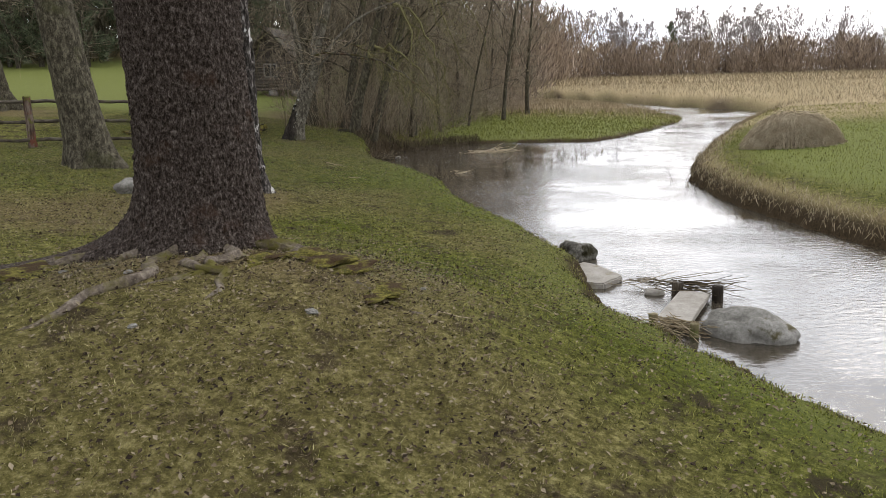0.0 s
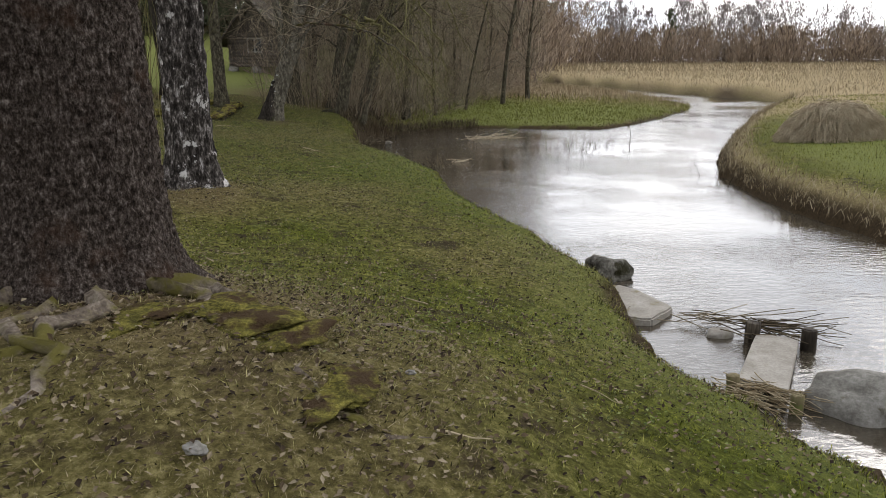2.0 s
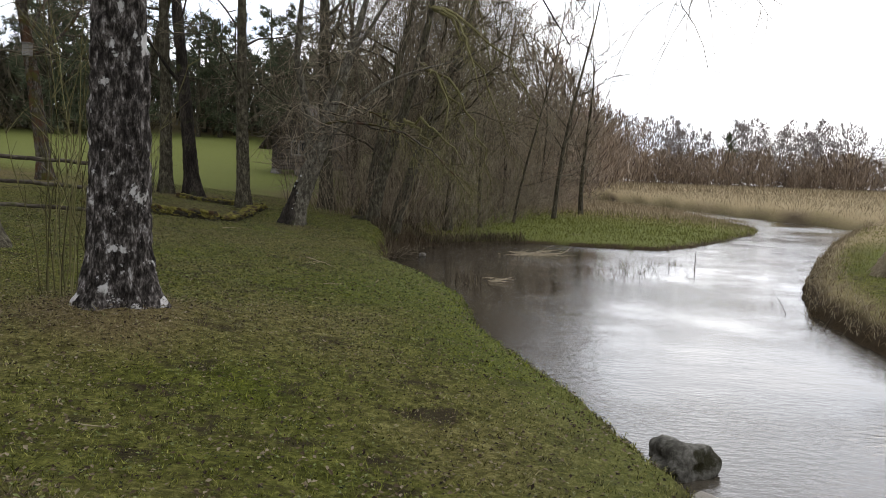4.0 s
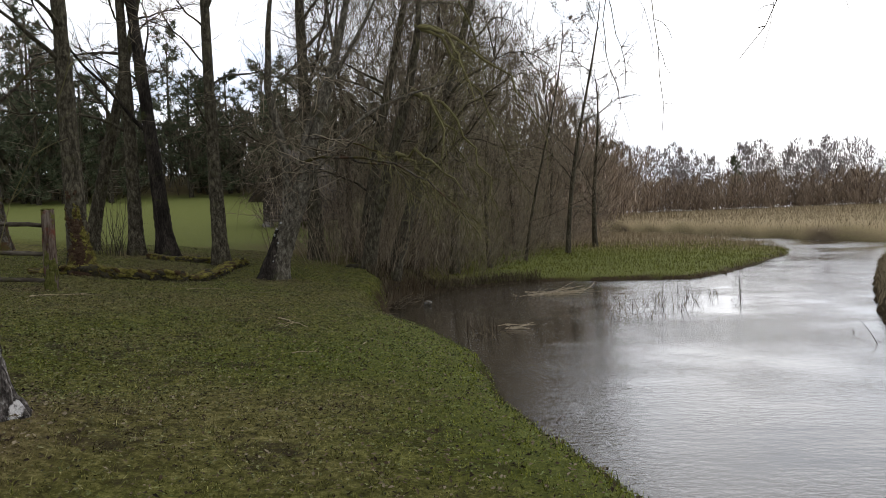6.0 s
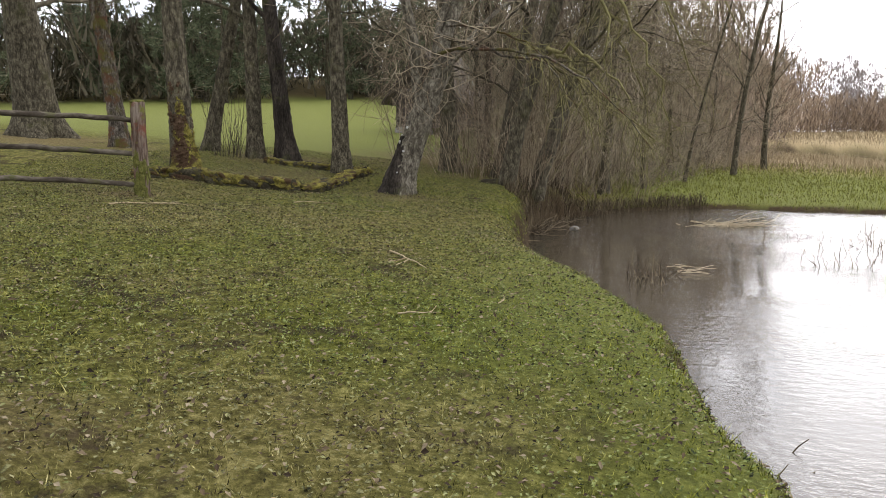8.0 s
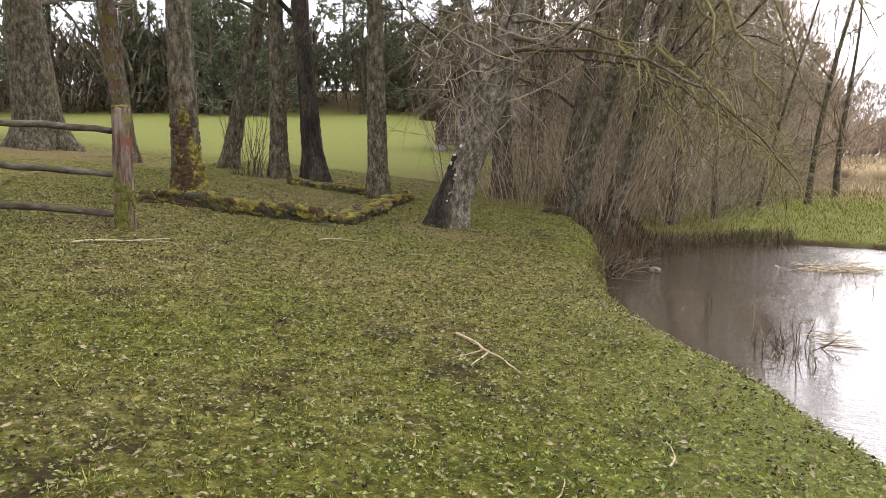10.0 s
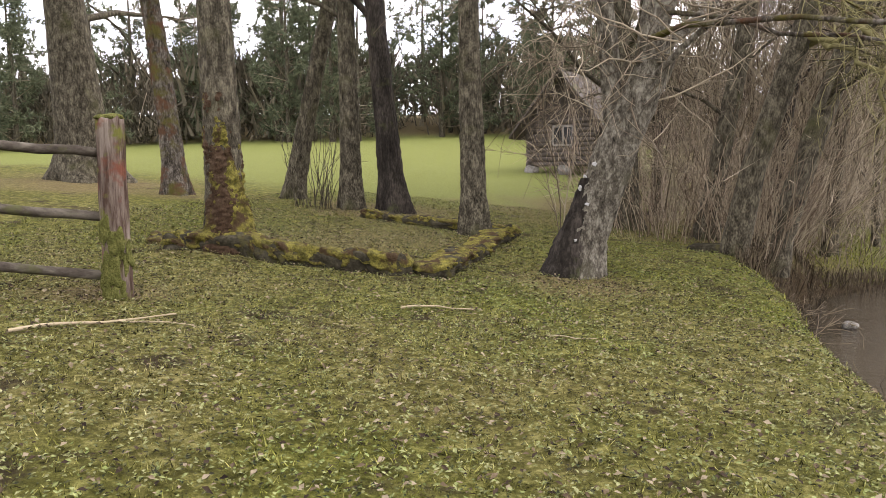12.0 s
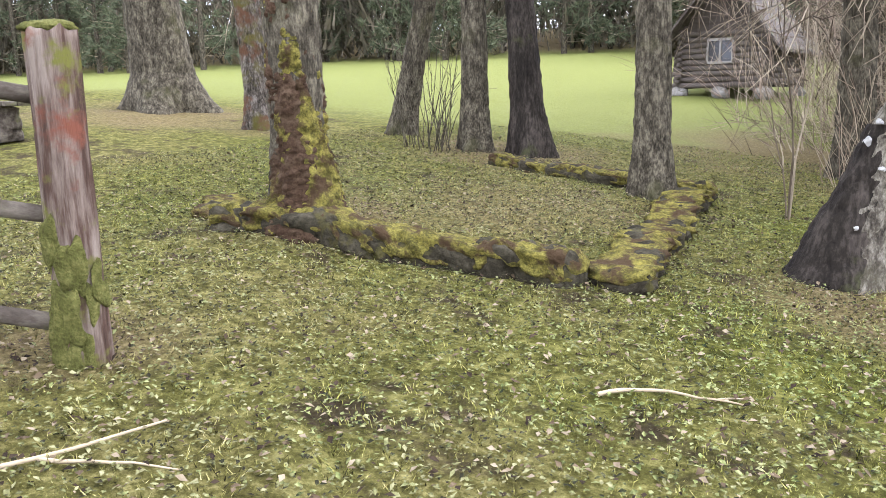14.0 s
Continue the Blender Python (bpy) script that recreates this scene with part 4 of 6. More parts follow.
def shrub(name, x, y, label, seed, stems=40, height=3.0, spread=0.45, foot=0.35, mat=None, twigs=6, r0=0.012, group="", lean=(0, 0), droop=0.0, wiggle=0.09):
    """A many-stemmed leafless shrub."""
    rng = np.random.default_rng(seed)
    ob = thing(name, x, y, ground_z(x, y), label, "shrub", group)
    st, tw = Tubes(), Tubes()
    for k in range(stems):
        a, q = rng.uniform(0, 6.28), rng.uniform(0, 1) ** 0.5 * foot
        d = np.array([np.cos(a) * spread * rng.uniform(0.2, 1) + lean[0], np.sin(a) * spread * rng.uniform(0.2, 1) + lean[1], 1.0])
        h = height * rng.uniform(0.45, 1.05)
        b = wander(rng, (q * np.cos(a), q * np.sin(a), -0.1), d, h, 7, wiggle, 0.01 - droop * 0.08)
        st.add(b, np.linspace(r0 * rng.uniform(0.6, 1.3), 0.003, 8), 4, cap=False)
        for w in range(twigs):
            j = rng.integers(2, 8)
            dd = (b[j] - b[j - 1]) / np.linalg.norm(b[j] - b[j - 1]) + rng.normal(size=3) * 0.35
            tw.add(wander(rng, b[j], dd, h * rng.uniform(0.1, 0.3), 3, 0.15, -droop * 0.2), np.linspace(0.0045, 0.002, 4), 3, cap=False)
    tagged(part("branchwork", st.mesh("branchwork", mat or MAT_RED_TWIG), ob), kind="stuff")
    if tw.n:
        tagged(part("crown", tw.mesh("crown", mat or MAT_TWIG), ob), kind="stuff")
    return ob


# ---- thicket by the cove ----
G = "thicket trees by the cove"
for k, (x, y, r, h, lx, ly, dark) in enumerate([(-4.7, 31.5, 0.18, 13, 0.10, 0, 0),
                                               (-3.4, 32.5, 0.16, 12, 0.12, 0.05, 1), (-2.2, 34.0, 0.2, 13, 0.12, 0.05, 0), (-5.8, 34.5, 0.18, 13, -0.02, 0, 1), (-0.8, 36.5, 0.15, 11, 0.10, 0, 0), (-3.6, 37.5, 0.2, 14, 0.02, 0, 1),
                                               (1.0, 39.5, 0.17, 12, 0.14, 0, 0), (-1.6, 41.0, 0.19, 14, 0.0, 0, 1), (2.6, 43.5, 0.18, 12, 0.18, 0, 0), (0.4, 46.0, 0.2, 13, 0.06, 0, 1), (4.4, 49.0, 0.2, 12, 0.22, 0, 0), (2.6, 54.0, 0.22, 13, 0.05, 0, 1), (3.8, 60.0, 0.2, 11, 0.15, 0, 0), (-4.5, 45.0, 0.2, 14, 0, 0, 1), (3.0, 66.0, 0.22, 12, 0.1, 0, 0)]):
    vary = np.random.default_rng(900 + k).uniform(size=3)
    lx, ly, r = lx * (vary[0] * 1.7 - 0.5) + 0.05 * (vary[2] - 0.5), ly + 0.2 * (vary[2] - 0.5), r * (0.35 + 0.5 * vary[1])
    bare_tree("thicket_tree", x + 0.8 * (vary[1] - 0.5), y, r, h * (0.75 + 0.3 * vary[2]), "dark leafless tree with many fine branches" if dark else "grey leafless tree leaning over the cove", MAT_DARK_BARK if dark else MAT_BARK, 100 + k, lean=(lx, ly), flare=1.3, bend=0.06, limbs=16, first=0.14, reach=0.36, twigs=9, group=G, sides=9)

for k, (x, y, r, h, lx, ly) in enumerate([(-5.25, 28.8, 0.22, 13, -0.02, 0.02), (-4.0, 28.4, 0.17, 12, 0.17, 0.2), (-3.05, 27.6, 0.2, 11, 0.28, 0.3)]):
    bare_tree("thicket_tree", x, y, r, h, "grey trunk leaning over the bank of the cove" if k else "upright grey trunk at the thicket's edge", MAT_BARK, 140 + k, lean=(lx, ly), flare=1.35, bend=0.02, limbs=16, first=0.16, reach=0.34, twigs=9, group=G, sides=12, droop=1.0, bark=(13.0, 4.0))

G = "shrubs by the cove"
shrub("willow_shrub", -3.3, 27.7, "dense upright shrub with reddish brown stems on the bank", 201, 90, 1.7, 0.55, 0.5, MAT_RED_TWIG, 5, 0.007, G)
shrub("willow_shrub", -3.0, 29.4, "dense upright shrub with reddish brown stems on the bank", 202, 80, 1.9, 0.55, 0.55, MAT_RED_TWIG, 5, 0.007, G, (0.15, 0))
shrub("willow_shrub", -4.6, 28.2, "low belt of thin reddish brown shoots under the trees", 208, 90, 1.5, 0.3, 0.9, MAT_RED_TWIG, 4, 0.006, G)
first_bush = shrub("thicket_shrub", -3.9, 30.2, "dense brown thicket shrub", 203, 64, 3.0, 0.8, 1.0, MAT_TWIG, 18, 0.006, G, wiggle=0.25)
second_bush = shrub("thicket_shrub", -5.4, 31.6, "dense brown thicket shrub", 204, 64, 3.4, 0.8, 1.0, MAT_SCRUB, 18, 0.006, G, wiggle=0.25)
rng = np.random.default_rng(7)
for k, (x, y) in enumerate([(-1.6, 33.6), (-3.0, 36.0), (-0.6, 38.0), (-5.5, 38.0), (0.6, 41.5), (-1.0, 44.0), (1.8, 46.5), (3.4, 51.0), (3.2, 55.0), (-3.0, 47.0), (3.0, 59.0), (4.0, 63.0), (-4.2, 53.0), (4.0, 72.0), (-7.0, 46.0), (-0.5, 57.0)]):
    copy_thing((first_bush, second_bush)[k % 2], pose(x, y, ground_z(x, y) - 0.1, 0, 0, rng.uniform(0, 360)))
shrub("root_shoots", -10.25, 27.0, "thin upright shoots between the tree trunks", 205, 34, 1.6, 0.25, 0.35, MAT_BARK, 3, 0.009)
shrub("root_shoots", -4.25, 12.9, "mossy upright shoots beside the birch", 206, 22, 3.6, 0.14, 0.4, MAT_LICHEN_TWIG, 7, 0.008)
shrub("sapling", -5.55, 25.6, "thin bare sapling with a few side twigs", 207, 3, 2.4, 0.18, 0.04, MAT_TWIG, 12, 0.009)


def lichen_willow():
    """A leaning willow whose lichen-grown boughs hang over the cove."""
    rng = np.random.default_rng(77)
    x, y = -3.5, 26.8
    tree = thing("lichen_willow", x, y, ground_z(x, y), "leaning willow with yellow-green lichen on hanging boughs over the cove", "tree")
    tb = Tubes()
    line = np.array([(0, 0, -0.1), (0.25, 0, 1.2), (0.75, 0.05, 2.8), (1.2, 0.1, 4.4), (1.5, 0.2, 6.0), (1.6, 0.2, 8.0)])
    tb.add(line, [0.2, 0.16, 0.14, 0.12, 0.08, 0.03], 12)
    part("trunk", tb.mesh("trunk", MAT_BARK), tree)
    fine = Tubes()
    for k, (s, ex, ey, ez) in enumerate([(2, 2.6, -1.6, 1.5), (3, 3.4, -0.8, 1.3), (3, 2.2, -2.2, 2.2), (4, 3.8, 0.4, 2.0), (3, 3.0, 1.0, 1.2), (4, 2.9, -2.8, 3.4), (4, 4.6, -0.6, 2.9), (5, 3.2, 1.8, 4.0), (2, 1.9, -1.2, 0.9)]):
        p0, p2 = line[s], np.array([ex, ey, ez])
        mid = (p0 + p2) / 2 + np.array([0.4, 0, 0.9])
        t = np.linspace(0, 1, 12)[:, None]
        b = (1 - t) ** 2 * p0 + 2 * t * (1 - t) * mid + t * t * p2 + rng.normal(size=(12, 3)) * 0.06
        lb = Tubes()
        lb.add(b, np.linspace(0.05, 0.01, 12), 6)
        part("bough", lb.mesh("bough", MAT_LICHEN_TWIG), tree)
        for q in range(34):
            i0 = rng.integers(3, 12)
            tw = wander(rng, b[i0], rng.normal(size=3) * 0.7 + np.array([0.2, 0, -0.5]), rng.uniform(0.5, 1.5), 6, 0.22, -0.08)
            fine.add(tw, np.linspace(0.006, 0.003, 7), 3, cap=False)
            for s2 in range(4):
                i1 = rng.integers(1, 6)
                fine.add(wander(rng, tw[i1], rng.normal(size=3), rng.uniform(0.15, 0.5), 3, 0.25, -0.05), np.linspace(0.0045, 0.0025, 4), 3, cap=False)
    part("crown", fine.mesh("crown", MAT_LICHEN_TWIG), tree, "hanging lichen-covered twigs")


lichen_willow()


# ---- pines behind the meadow ----
def pine(seed, height, x, y):
    rng = np.random.default_rng(seed)
    ob = thing("pine_tree", x, y, ground_z(x, y), "dark green pine behind the meadow", "tree", "pines behind the meadow")
    tb = Tubes()
    line = trunk_line(rng, height, (0, 0), 0.01, 10)
    tb.add(line, np.linspace(0.2, 0.03, 11), 7)
    part("trunk", tb.mesh("trunk", MAT_BARK), ob)
    br, vs = Tubes(), []
    for k in range(46):
        s = 0.08 + 0.92 * k / 46
        a = rng.uniform(0, 6.28)
        ln = height * 0.24 * (1.08 - s) ** 0.7 * rng.uniform(0.6, 1.2) + 0.3
        z0 = height * s - 0.15
        b = wander(rng, (0, 0, z0), (np.cos(a), np.sin(a), rng.uniform(-0.05, 0.4)), ln, 6, 0.12, 0.03)
        br.add(b[::3], (0.03, 0.018, 0.006), 3, cap=False)
        for c in range(7):
            p = b[rng.integers(2, 7)] + rng.normal(size=3) * 0.16 * (0.5 + ln / 3)
            m = 14
            d = rng.normal(size=(m, 3)) + np.array([np.cos(a), np.sin(a), 0.3])
            d /= np.linalg.norm(d, axis=1)[:, None]
            side = np.cross(d, rng.normal(size=(m, 3)))
            side /= np.linalg.norm(side, axis=1)[:, None]
            ln2 = rng.uniform(0.3, 0.65, (m, 1))
            vs.append(np.stack([p - side * 0.034, p + side * 0.034, p + d * ln2], 1).reshape(-1, 3))
    tagged(part("branchwork", br.mesh("branchwork", MAT_TWIG), ob), kind="stuff")
    v = np.concatenate(vs)
    part("crown", mesh_from("crown", v, np.arange(len(v)).reshape(-1, 3), MAT_NEEDLE, False), ob, "dark green needle tufts")
    return ob


pines = [pine(301, 11, -14, 66), pine(302, 9, -22, 64), pine(303, 12.5, -30, 68)]
rng = np.random.default_rng(8)
for k in range(64):
    x, y = -8 - 80 * (k + rng.uniform()) / 64, rng.uniform(58, 78)
    y -= 0.45 * max(0, -x - 25)
    c = copy_thing(pines[k % 3], pose(x, y, ground_z(x, y) - 0.1, 0, 0, rng.uniform(0, 360)))
    c.scale = (1, 1, rng.uniform(0.7, 1.05) + (0.2 if x < -28 else 0))


# ---- far woods, shrubs and field ----
def far_wood(name, label, seed, count, place, heights, mat, stems=1, branch=26, thick=1.0):
    rng = np.random.default_rng(seed)
    tb = Tubes()
    for k in range(count):
        x, y = place(rng)
        z, h = ground_z(x, y), rng.uniform(*heights)
        for s in range(stems):
            line = wander(rng, (x + rng.normal() * 0.5 * (stems > 1), y, z - 0.2), (rng.normal() * (0.05 + 0.2 * (stems > 1)), rng.normal() * 0.1, 1), h * rng.uniform(0.75, 1), 5, 0.06)
            tb.add(line, np.linspace(0.2, 0.04, 6) * h / 12 * thick, 3, cap=False)
            for b in range(branch):
                i0 = rng.integers(1, 6)
                d = rng.normal(size=3) * (0.7, 0.7, 0.3) + np.array([0, 0, 0.9])
                w = wander(rng, line[i0], d, h * rng.uniform(0.12, 0.34), 2, 0.2)
                tb.add(w, np.array([0.045, 0.03, 0.015]) * thick, 3, cap=False)
    return tagged(new(name, tb.mesh(name, mat)), label, "woods", kind="stuff")


def twig_haze(name, label, seed, count, place, heights, width, mat, per, size, thick=1.0):
    """Distant leafless trees and scrub: every crown a cloud of fine slanting twigs."""
    rng = np.random.default_rng(seed)
    spots = [place(rng) for _ in range(count)]
    vs = []
    for x, y in spots:
        z, h = ground_z(x, y), rng.uniform(*heights)
        w = width * h * rng.uniform(0.7, 1.3)
        t = rng.uniform(0, 1, per) ** 0.8
        a, q = rng.uniform(0, 6.28, per), rng.uniform(0, 1, per) ** 0.5
        bulge = np.sin(np.clip(t * 0.8 + 0.2, 0, 1) * 3.0) * w
        p = np.column_stack([x + q * np.cos(a) * bulge, y + q * np.sin(a) * bulge, z + t * h])
        d = np.column_stack([np.cos(a) * q * 0.7, np.sin(a) * q * 0.7, np.full(per, 1.0)]) + rng.normal(size=(per, 3)) * 0.5
        ln = size * h * rng.uniform(0.5, 1.5, per)[:, None]
        side = np.column_stack([np.cos(a + 1.57), np.sin(a + 1.57), np.zeros(per)]) * (0.0045 * h * rng.uniform(0.5, 1.4, per))[:, None]
        side[:, 0] += 0.0035 * h
        side *= thick
        vs.append(np.stack([p - side, p + side, p + d * ln], 1).reshape(-1, 3))
    v = np.concatenate(vs)
    return tagged(new(name, mesh_from(name, v, np.arange(len(v)).reshape(-1, 3), mat, False)), label, "woods", kind="stuff")


# far trunks and crowns look hazy only by their pale grey twig colour
far_wood("far_trunks", "hazy leafless tree trunks beyond the reed field", 401, 170, lambda r: (r.uniform(-30, 230), r.uniform(205, 245)), (9, 14), MAT_FAR_HAZE_TWIG, 1, 5, 0.8)
far_wood("near_woods", "leafless woods at the edge of the reed field", 402, 110, lambda r: (lambda q: (3 + 20 * q + r.normal() * 3 - 12 * r.uniform() ** 2, 72 + 110 * q + r.normal() * 4))(r.uniform()), (6, 11), MAT_SCRUB, 1, 22, 0.5)
twig_haze("far_woods", "hazy line of leafless trees beyond the reed field", 411, 360, lambda r: (r.uniform(-30, 240), r.uniform(200, 245)), (9, 18.5), 0.3, MAT_FAR_HAZE_TWIG, 560, 0.045, 1.0)
twig_haze("willow_scrub", "brown willow scrub along the field's far side", 412, 420, lambda r: (r.uniform(15, 235), r.uniform(180, 202)), (4.5, 8.5), 0.45, MAT_SCRUB, 260, 0.12, 2.0)
twig_haze("field_hedge", "dense low brown scrub at the field's far end", 418, 420, lambda r: (r.uniform(5, 240), r.uniform(196, 204)), (2.2, 4.2), 0.9, MAT_SCRUB, 150, 0.2, 4.0)
twig_haze("wood_edge", "fine leafless twigs at the wood's edge", 413, 170, lambda r: (lambda q: (3 + 20 * q + r.normal() * 3 - 12 * r.uniform() ** 2, 66 + 116 * q + r.normal() * 4))(r.uniform()), (5, 12), 0.3, MAT_SCRUB, 260, 0.11)
twig_haze("right_scrub", "bare scrub at the field's border", 414, 60, lambda r: (r.uniform(62, 120), r.uniform(90, 130)), (3, 6), 0.45, MAT_SCRUB, 260, 0.14)
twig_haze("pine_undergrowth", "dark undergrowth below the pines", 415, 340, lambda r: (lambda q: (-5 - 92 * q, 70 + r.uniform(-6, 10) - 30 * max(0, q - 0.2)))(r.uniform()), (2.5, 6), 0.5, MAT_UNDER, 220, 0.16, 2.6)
twig_haze("thicket_crowns", "fine bare twigs high in the thicket", 419, 34, lambda r: (lambda q: (-4.0 + 4.6 * q + r.normal() * 0.8, 29.0 + 16 * q + r.normal() * 1.5))(r.uniform()), (8.5, 13.0), 0.2, MAT_TWIG, 1100, 0.05, 0.1)
twig_haze("thicket_haze", "fine brown twigs filling the thicket", 416, 46, lambda r: (lambda q: (-4.6 + 6.1 * q + r.normal() * 1.0, 30.5 + 26 * q + r.normal() * 1.8))(r.uniform()), (4.0, 9.5), 0.3, MAT_TWIG, 760, 0.07, 0.14)
spruce = copy_thing(pines[1], pose(55, 200, ground_z(55, 200), 0, 0, 40))
spruce.scale = (1.1, 1.1, 1.45)
tagged(spruce, "lone dark conifer standing above the far woods", "tree")


def toned(me, tone, corners):
    """Store each blade's or leaf's tone on its corners."""
    at = me.attributes.new("tone", "FLOAT", "POINT")
    at.data.foreach_set("value", np.repeat(np.asarray(tone, np.float32), corners))
    return me


def tone_at(pts):
    return lawn_tone(pts[:, 0], pts[:, 1], land(pts[:, 0], pts[:, 1])[1])


def blades(name, label, pts, lean, width, height, mat, seed, kind="stuff", category="grass", bend=0.5, z_of=None, plain=False, tone=None, clump=0.0):
    """Upright blades, each two triangles long, at the points given; they may grow in clumps."""
    rng = np.random.default_rng(seed)
    n = len(pts)
    z = land(pts[:, 0], pts[:, 1])[0] if z_of is None else np.full(n, z_of)
    base = np.column_stack([pts, z - 0.01])
    a = rng.uniform(0, 2 * np.pi, n)
    side = np.column_stack([np.cos(a), np.sin(a), np.zeros(n)]) * (width * rng.uniform(0.6, 1.3, n))[:, None] / 2
    b = rng.uniform(0, 2 * np.pi, n)
    d = np.column_stack([np.cos(b), np.sin(b), np.zeros(n)]) * (rng.uniform(0.1, 1, n) * lean)[:, None]
    tall = 1 + clump * (wave(pts[:, 0], pts[:, 1], 17.0) + 0.8 * wave(pts[:, 0] + 3, pts[:, 1], 41.0))
    h = (height * rng.uniform(0.5, 1.2, n) * np.maximum(tall, 0.15))[:, None]
    if tone is None:
        tone = np.full(n, 0.75)
    up = np.array([0, 0, 1.0])
    mid = base + (up * 0.6 + d * 0.35) * h
    tip = base + (up * (1 - bend * rng.uniform(0, 1, n))[:, None] + d) * h
    if plain:
        v = np.stack([base - side, base + side, tip], 1).reshape(-1, 3)
        return tagged(new(name, toned(mesh_from(name, v, np.arange(3 * n).reshape(-1, 3), mat, False), tone, 3)), label, category, kind=kind)
    v = np.stack([base - side, base + side, mid + side * 0.7, mid - side * 0.7, tip], 1).reshape(-1, 3)
    o = (np.arange(n) * 5)[:, None]
    f = np.concatenate([o + np.array([[0, 1, 2]]), o + np.array([[0, 2, 3]]), o + np.array([[3, 2, 4]])])
    return tagged(new(name, toned(mesh_from(name, v, f, mat, False), tone, 5)), label, category, kind=kind)


def scatter(seed, n, x0, x1, y0, y1, keep):
    rng = np.random.default_rng(seed)
    p = np.column_stack([rng.uniform(x0, x1, n), rng.uniform(y0, y1, n)])
    h, d, left, cove = land(p[:, 0], p[:, 1])
    return p[keep(p, d, left, cove, rng)]


pts = scatter(501, 50000, 6, 70, 24, 110, lambda p, d, l, c, r: (d > 0.1) & ~l & (r.uniform(size=len(p)) < smooth(30, 46, p[:, 1] - 0.15 * (p[:, 0] - 9))))
blades("reed_field", "dry straw-coloured reeds and sedge over the field", pts, 0.7, 0.03, 0.36, MAT_REED, 1, category="reeds", plain=True)
pts = scatter(502, 34000, 10, 220, 100, 200, lambda p, d, l, c, r: (p[:, 0] > 0.25 * p[:, 1] - 25) & (d > 0.3))
blades("far_reeds", "dry straw-coloured reeds on the far field", pts, 0.8, 0.10, 0.75, MAT_REED, 2, category="reeds", plain=True)
pts = scatter(503, 30000, -3, 16, 40, 100, lambda p, d, l, c, r: (d > 0.1) & l & (r.uniform(size=len(p)) < smooth(46, 58, p[:, 1] + 0.4 * p[:, 0])))
blades("spit_reeds", "dry reeds on the spit behind the green bank", pts, 0.6, 0.035, 0.5, MAT_REED, 3, category="reeds", plain=True)
pts = scatter(504, 90000, 5, 16, 8, 42, lambda p, d, l, c, r: (d > 0.02) & ~l & (d < 0.42 + 0.22 * r.normal(size=len(p))))
blades("bank_grass", "long dead grass hanging over the far bank", pts, 1.6, 0.013, 0.2, MAT_REED, 4, bend=1.7)
pts = scatter(505, 90000, 5.5, 24, 10, 42, lambda p, d, l, c, r: (d > 0.6) & ~l)
blades("meadow_grass", "bright short grass on the far bank", pts, 0.5, 0.012, 0.09, MAT_GRASS, 5, plain=True)
pts = scatter(506, 80000, -4, 15, 28, 56, lambda p, d, l, c, r: (d > 0.03) & l & (c > 0.4) & (p[:, 0] > -3.2))
blades("cove_grass", "green grass on the low bank behind the cove", pts, 0.5, 0.018, 0.13, MAT_GRASS, 6, plain=True)
pts = scatter(507, 26000, -3.6, 1.0, 26, 34, lambda p, d, l, c, r: (np.abs(d) < 0.45) & (r.uniform(size=len(p)) < 0.7))
blades("dead_sedge", "matted dead sedge at the cove's edge", pts, 1.0, 0.014, 0.38, MAT_RUSH, 7, bend=0.9)


def rush_bed(x, y, count, sx, sy, height, seed, label, lean=0.8):
    rng = np.random.default_rng(seed)
    p = np.column_stack([x + rng.normal(size=count) * sx, y + rng.normal(size=count) * sy])
    tb = Tubes()
    for q in p:
        h = height * rng.uniform(0.35, 1.1)
        b = wander(rng, (q[0], q[1], WATER - 0.15), (rng.normal() * lean, rng.normal() * lean, 1), h + 0.15, 4, 0.14)
        if rng.uniform() < 0.45:
            b[3:] = b[2] + (b[3:] - b[2]) * (1, 1, -0.7) + np.array([[0.03, 0, 0], [0.1, 0.02, 0]])
        tb.add(b, np.linspace(0.008, 0.003, 5), 4, cap=False)
    return tagged(new("rushes", tb.mesh("rushes", MAT_RUSH)), label, "rushes", kind="stuff")


for k, (x, y, n, sx, sy, h) in enumerate([(2.5, 23.6, 34, 0.35, 0.3, 0.34), (3.6, 25.4, 80, 0.6, 0.6, 0.36), (4.6, 27.0, 60, 0.6, 0.6, 0.36), (2.2, 26.8, 22, 0.5, 0.4, 0.35), (-0.45, 21.9, 70, 0.2, 0.35, 0.45), (0.4, 27.6, 26, 0.5, 0.3, 0.3), (-1.6, 24.5, 18, 0.35, 0.5, 0.3), (7.6, 34.2, 26, 0.7, 0.7, 0.4), (12.0, 42.0, 30, 1.0, 1.2, 0.4), (0.15, 14.9, 16, 0.12, 0.35, 0.3), (-0.05, 16.0, 12, 0.08, 0.3, 0.25)]):
    rush_bed(x, y, n, sx, sy, h, 520 + k, "broken dark rush stalks standing in the shallow water")
rush_bed(5.6, 18.5, 14, 0.15, 0.8, 0.6, 540, "broken dark rush stalks standing in the shallow water")
tb = Tubes()
tb.add([(5.5, 26.7, WATER - 0.2), (5.5, 26.7, WATER + 0.42)], [0.014, 0.01], 6)
tagged(new("water_stake", tb.mesh("water_stake", MAT_WET_WOOD)), "thin dark stake standing in the river", "stake")


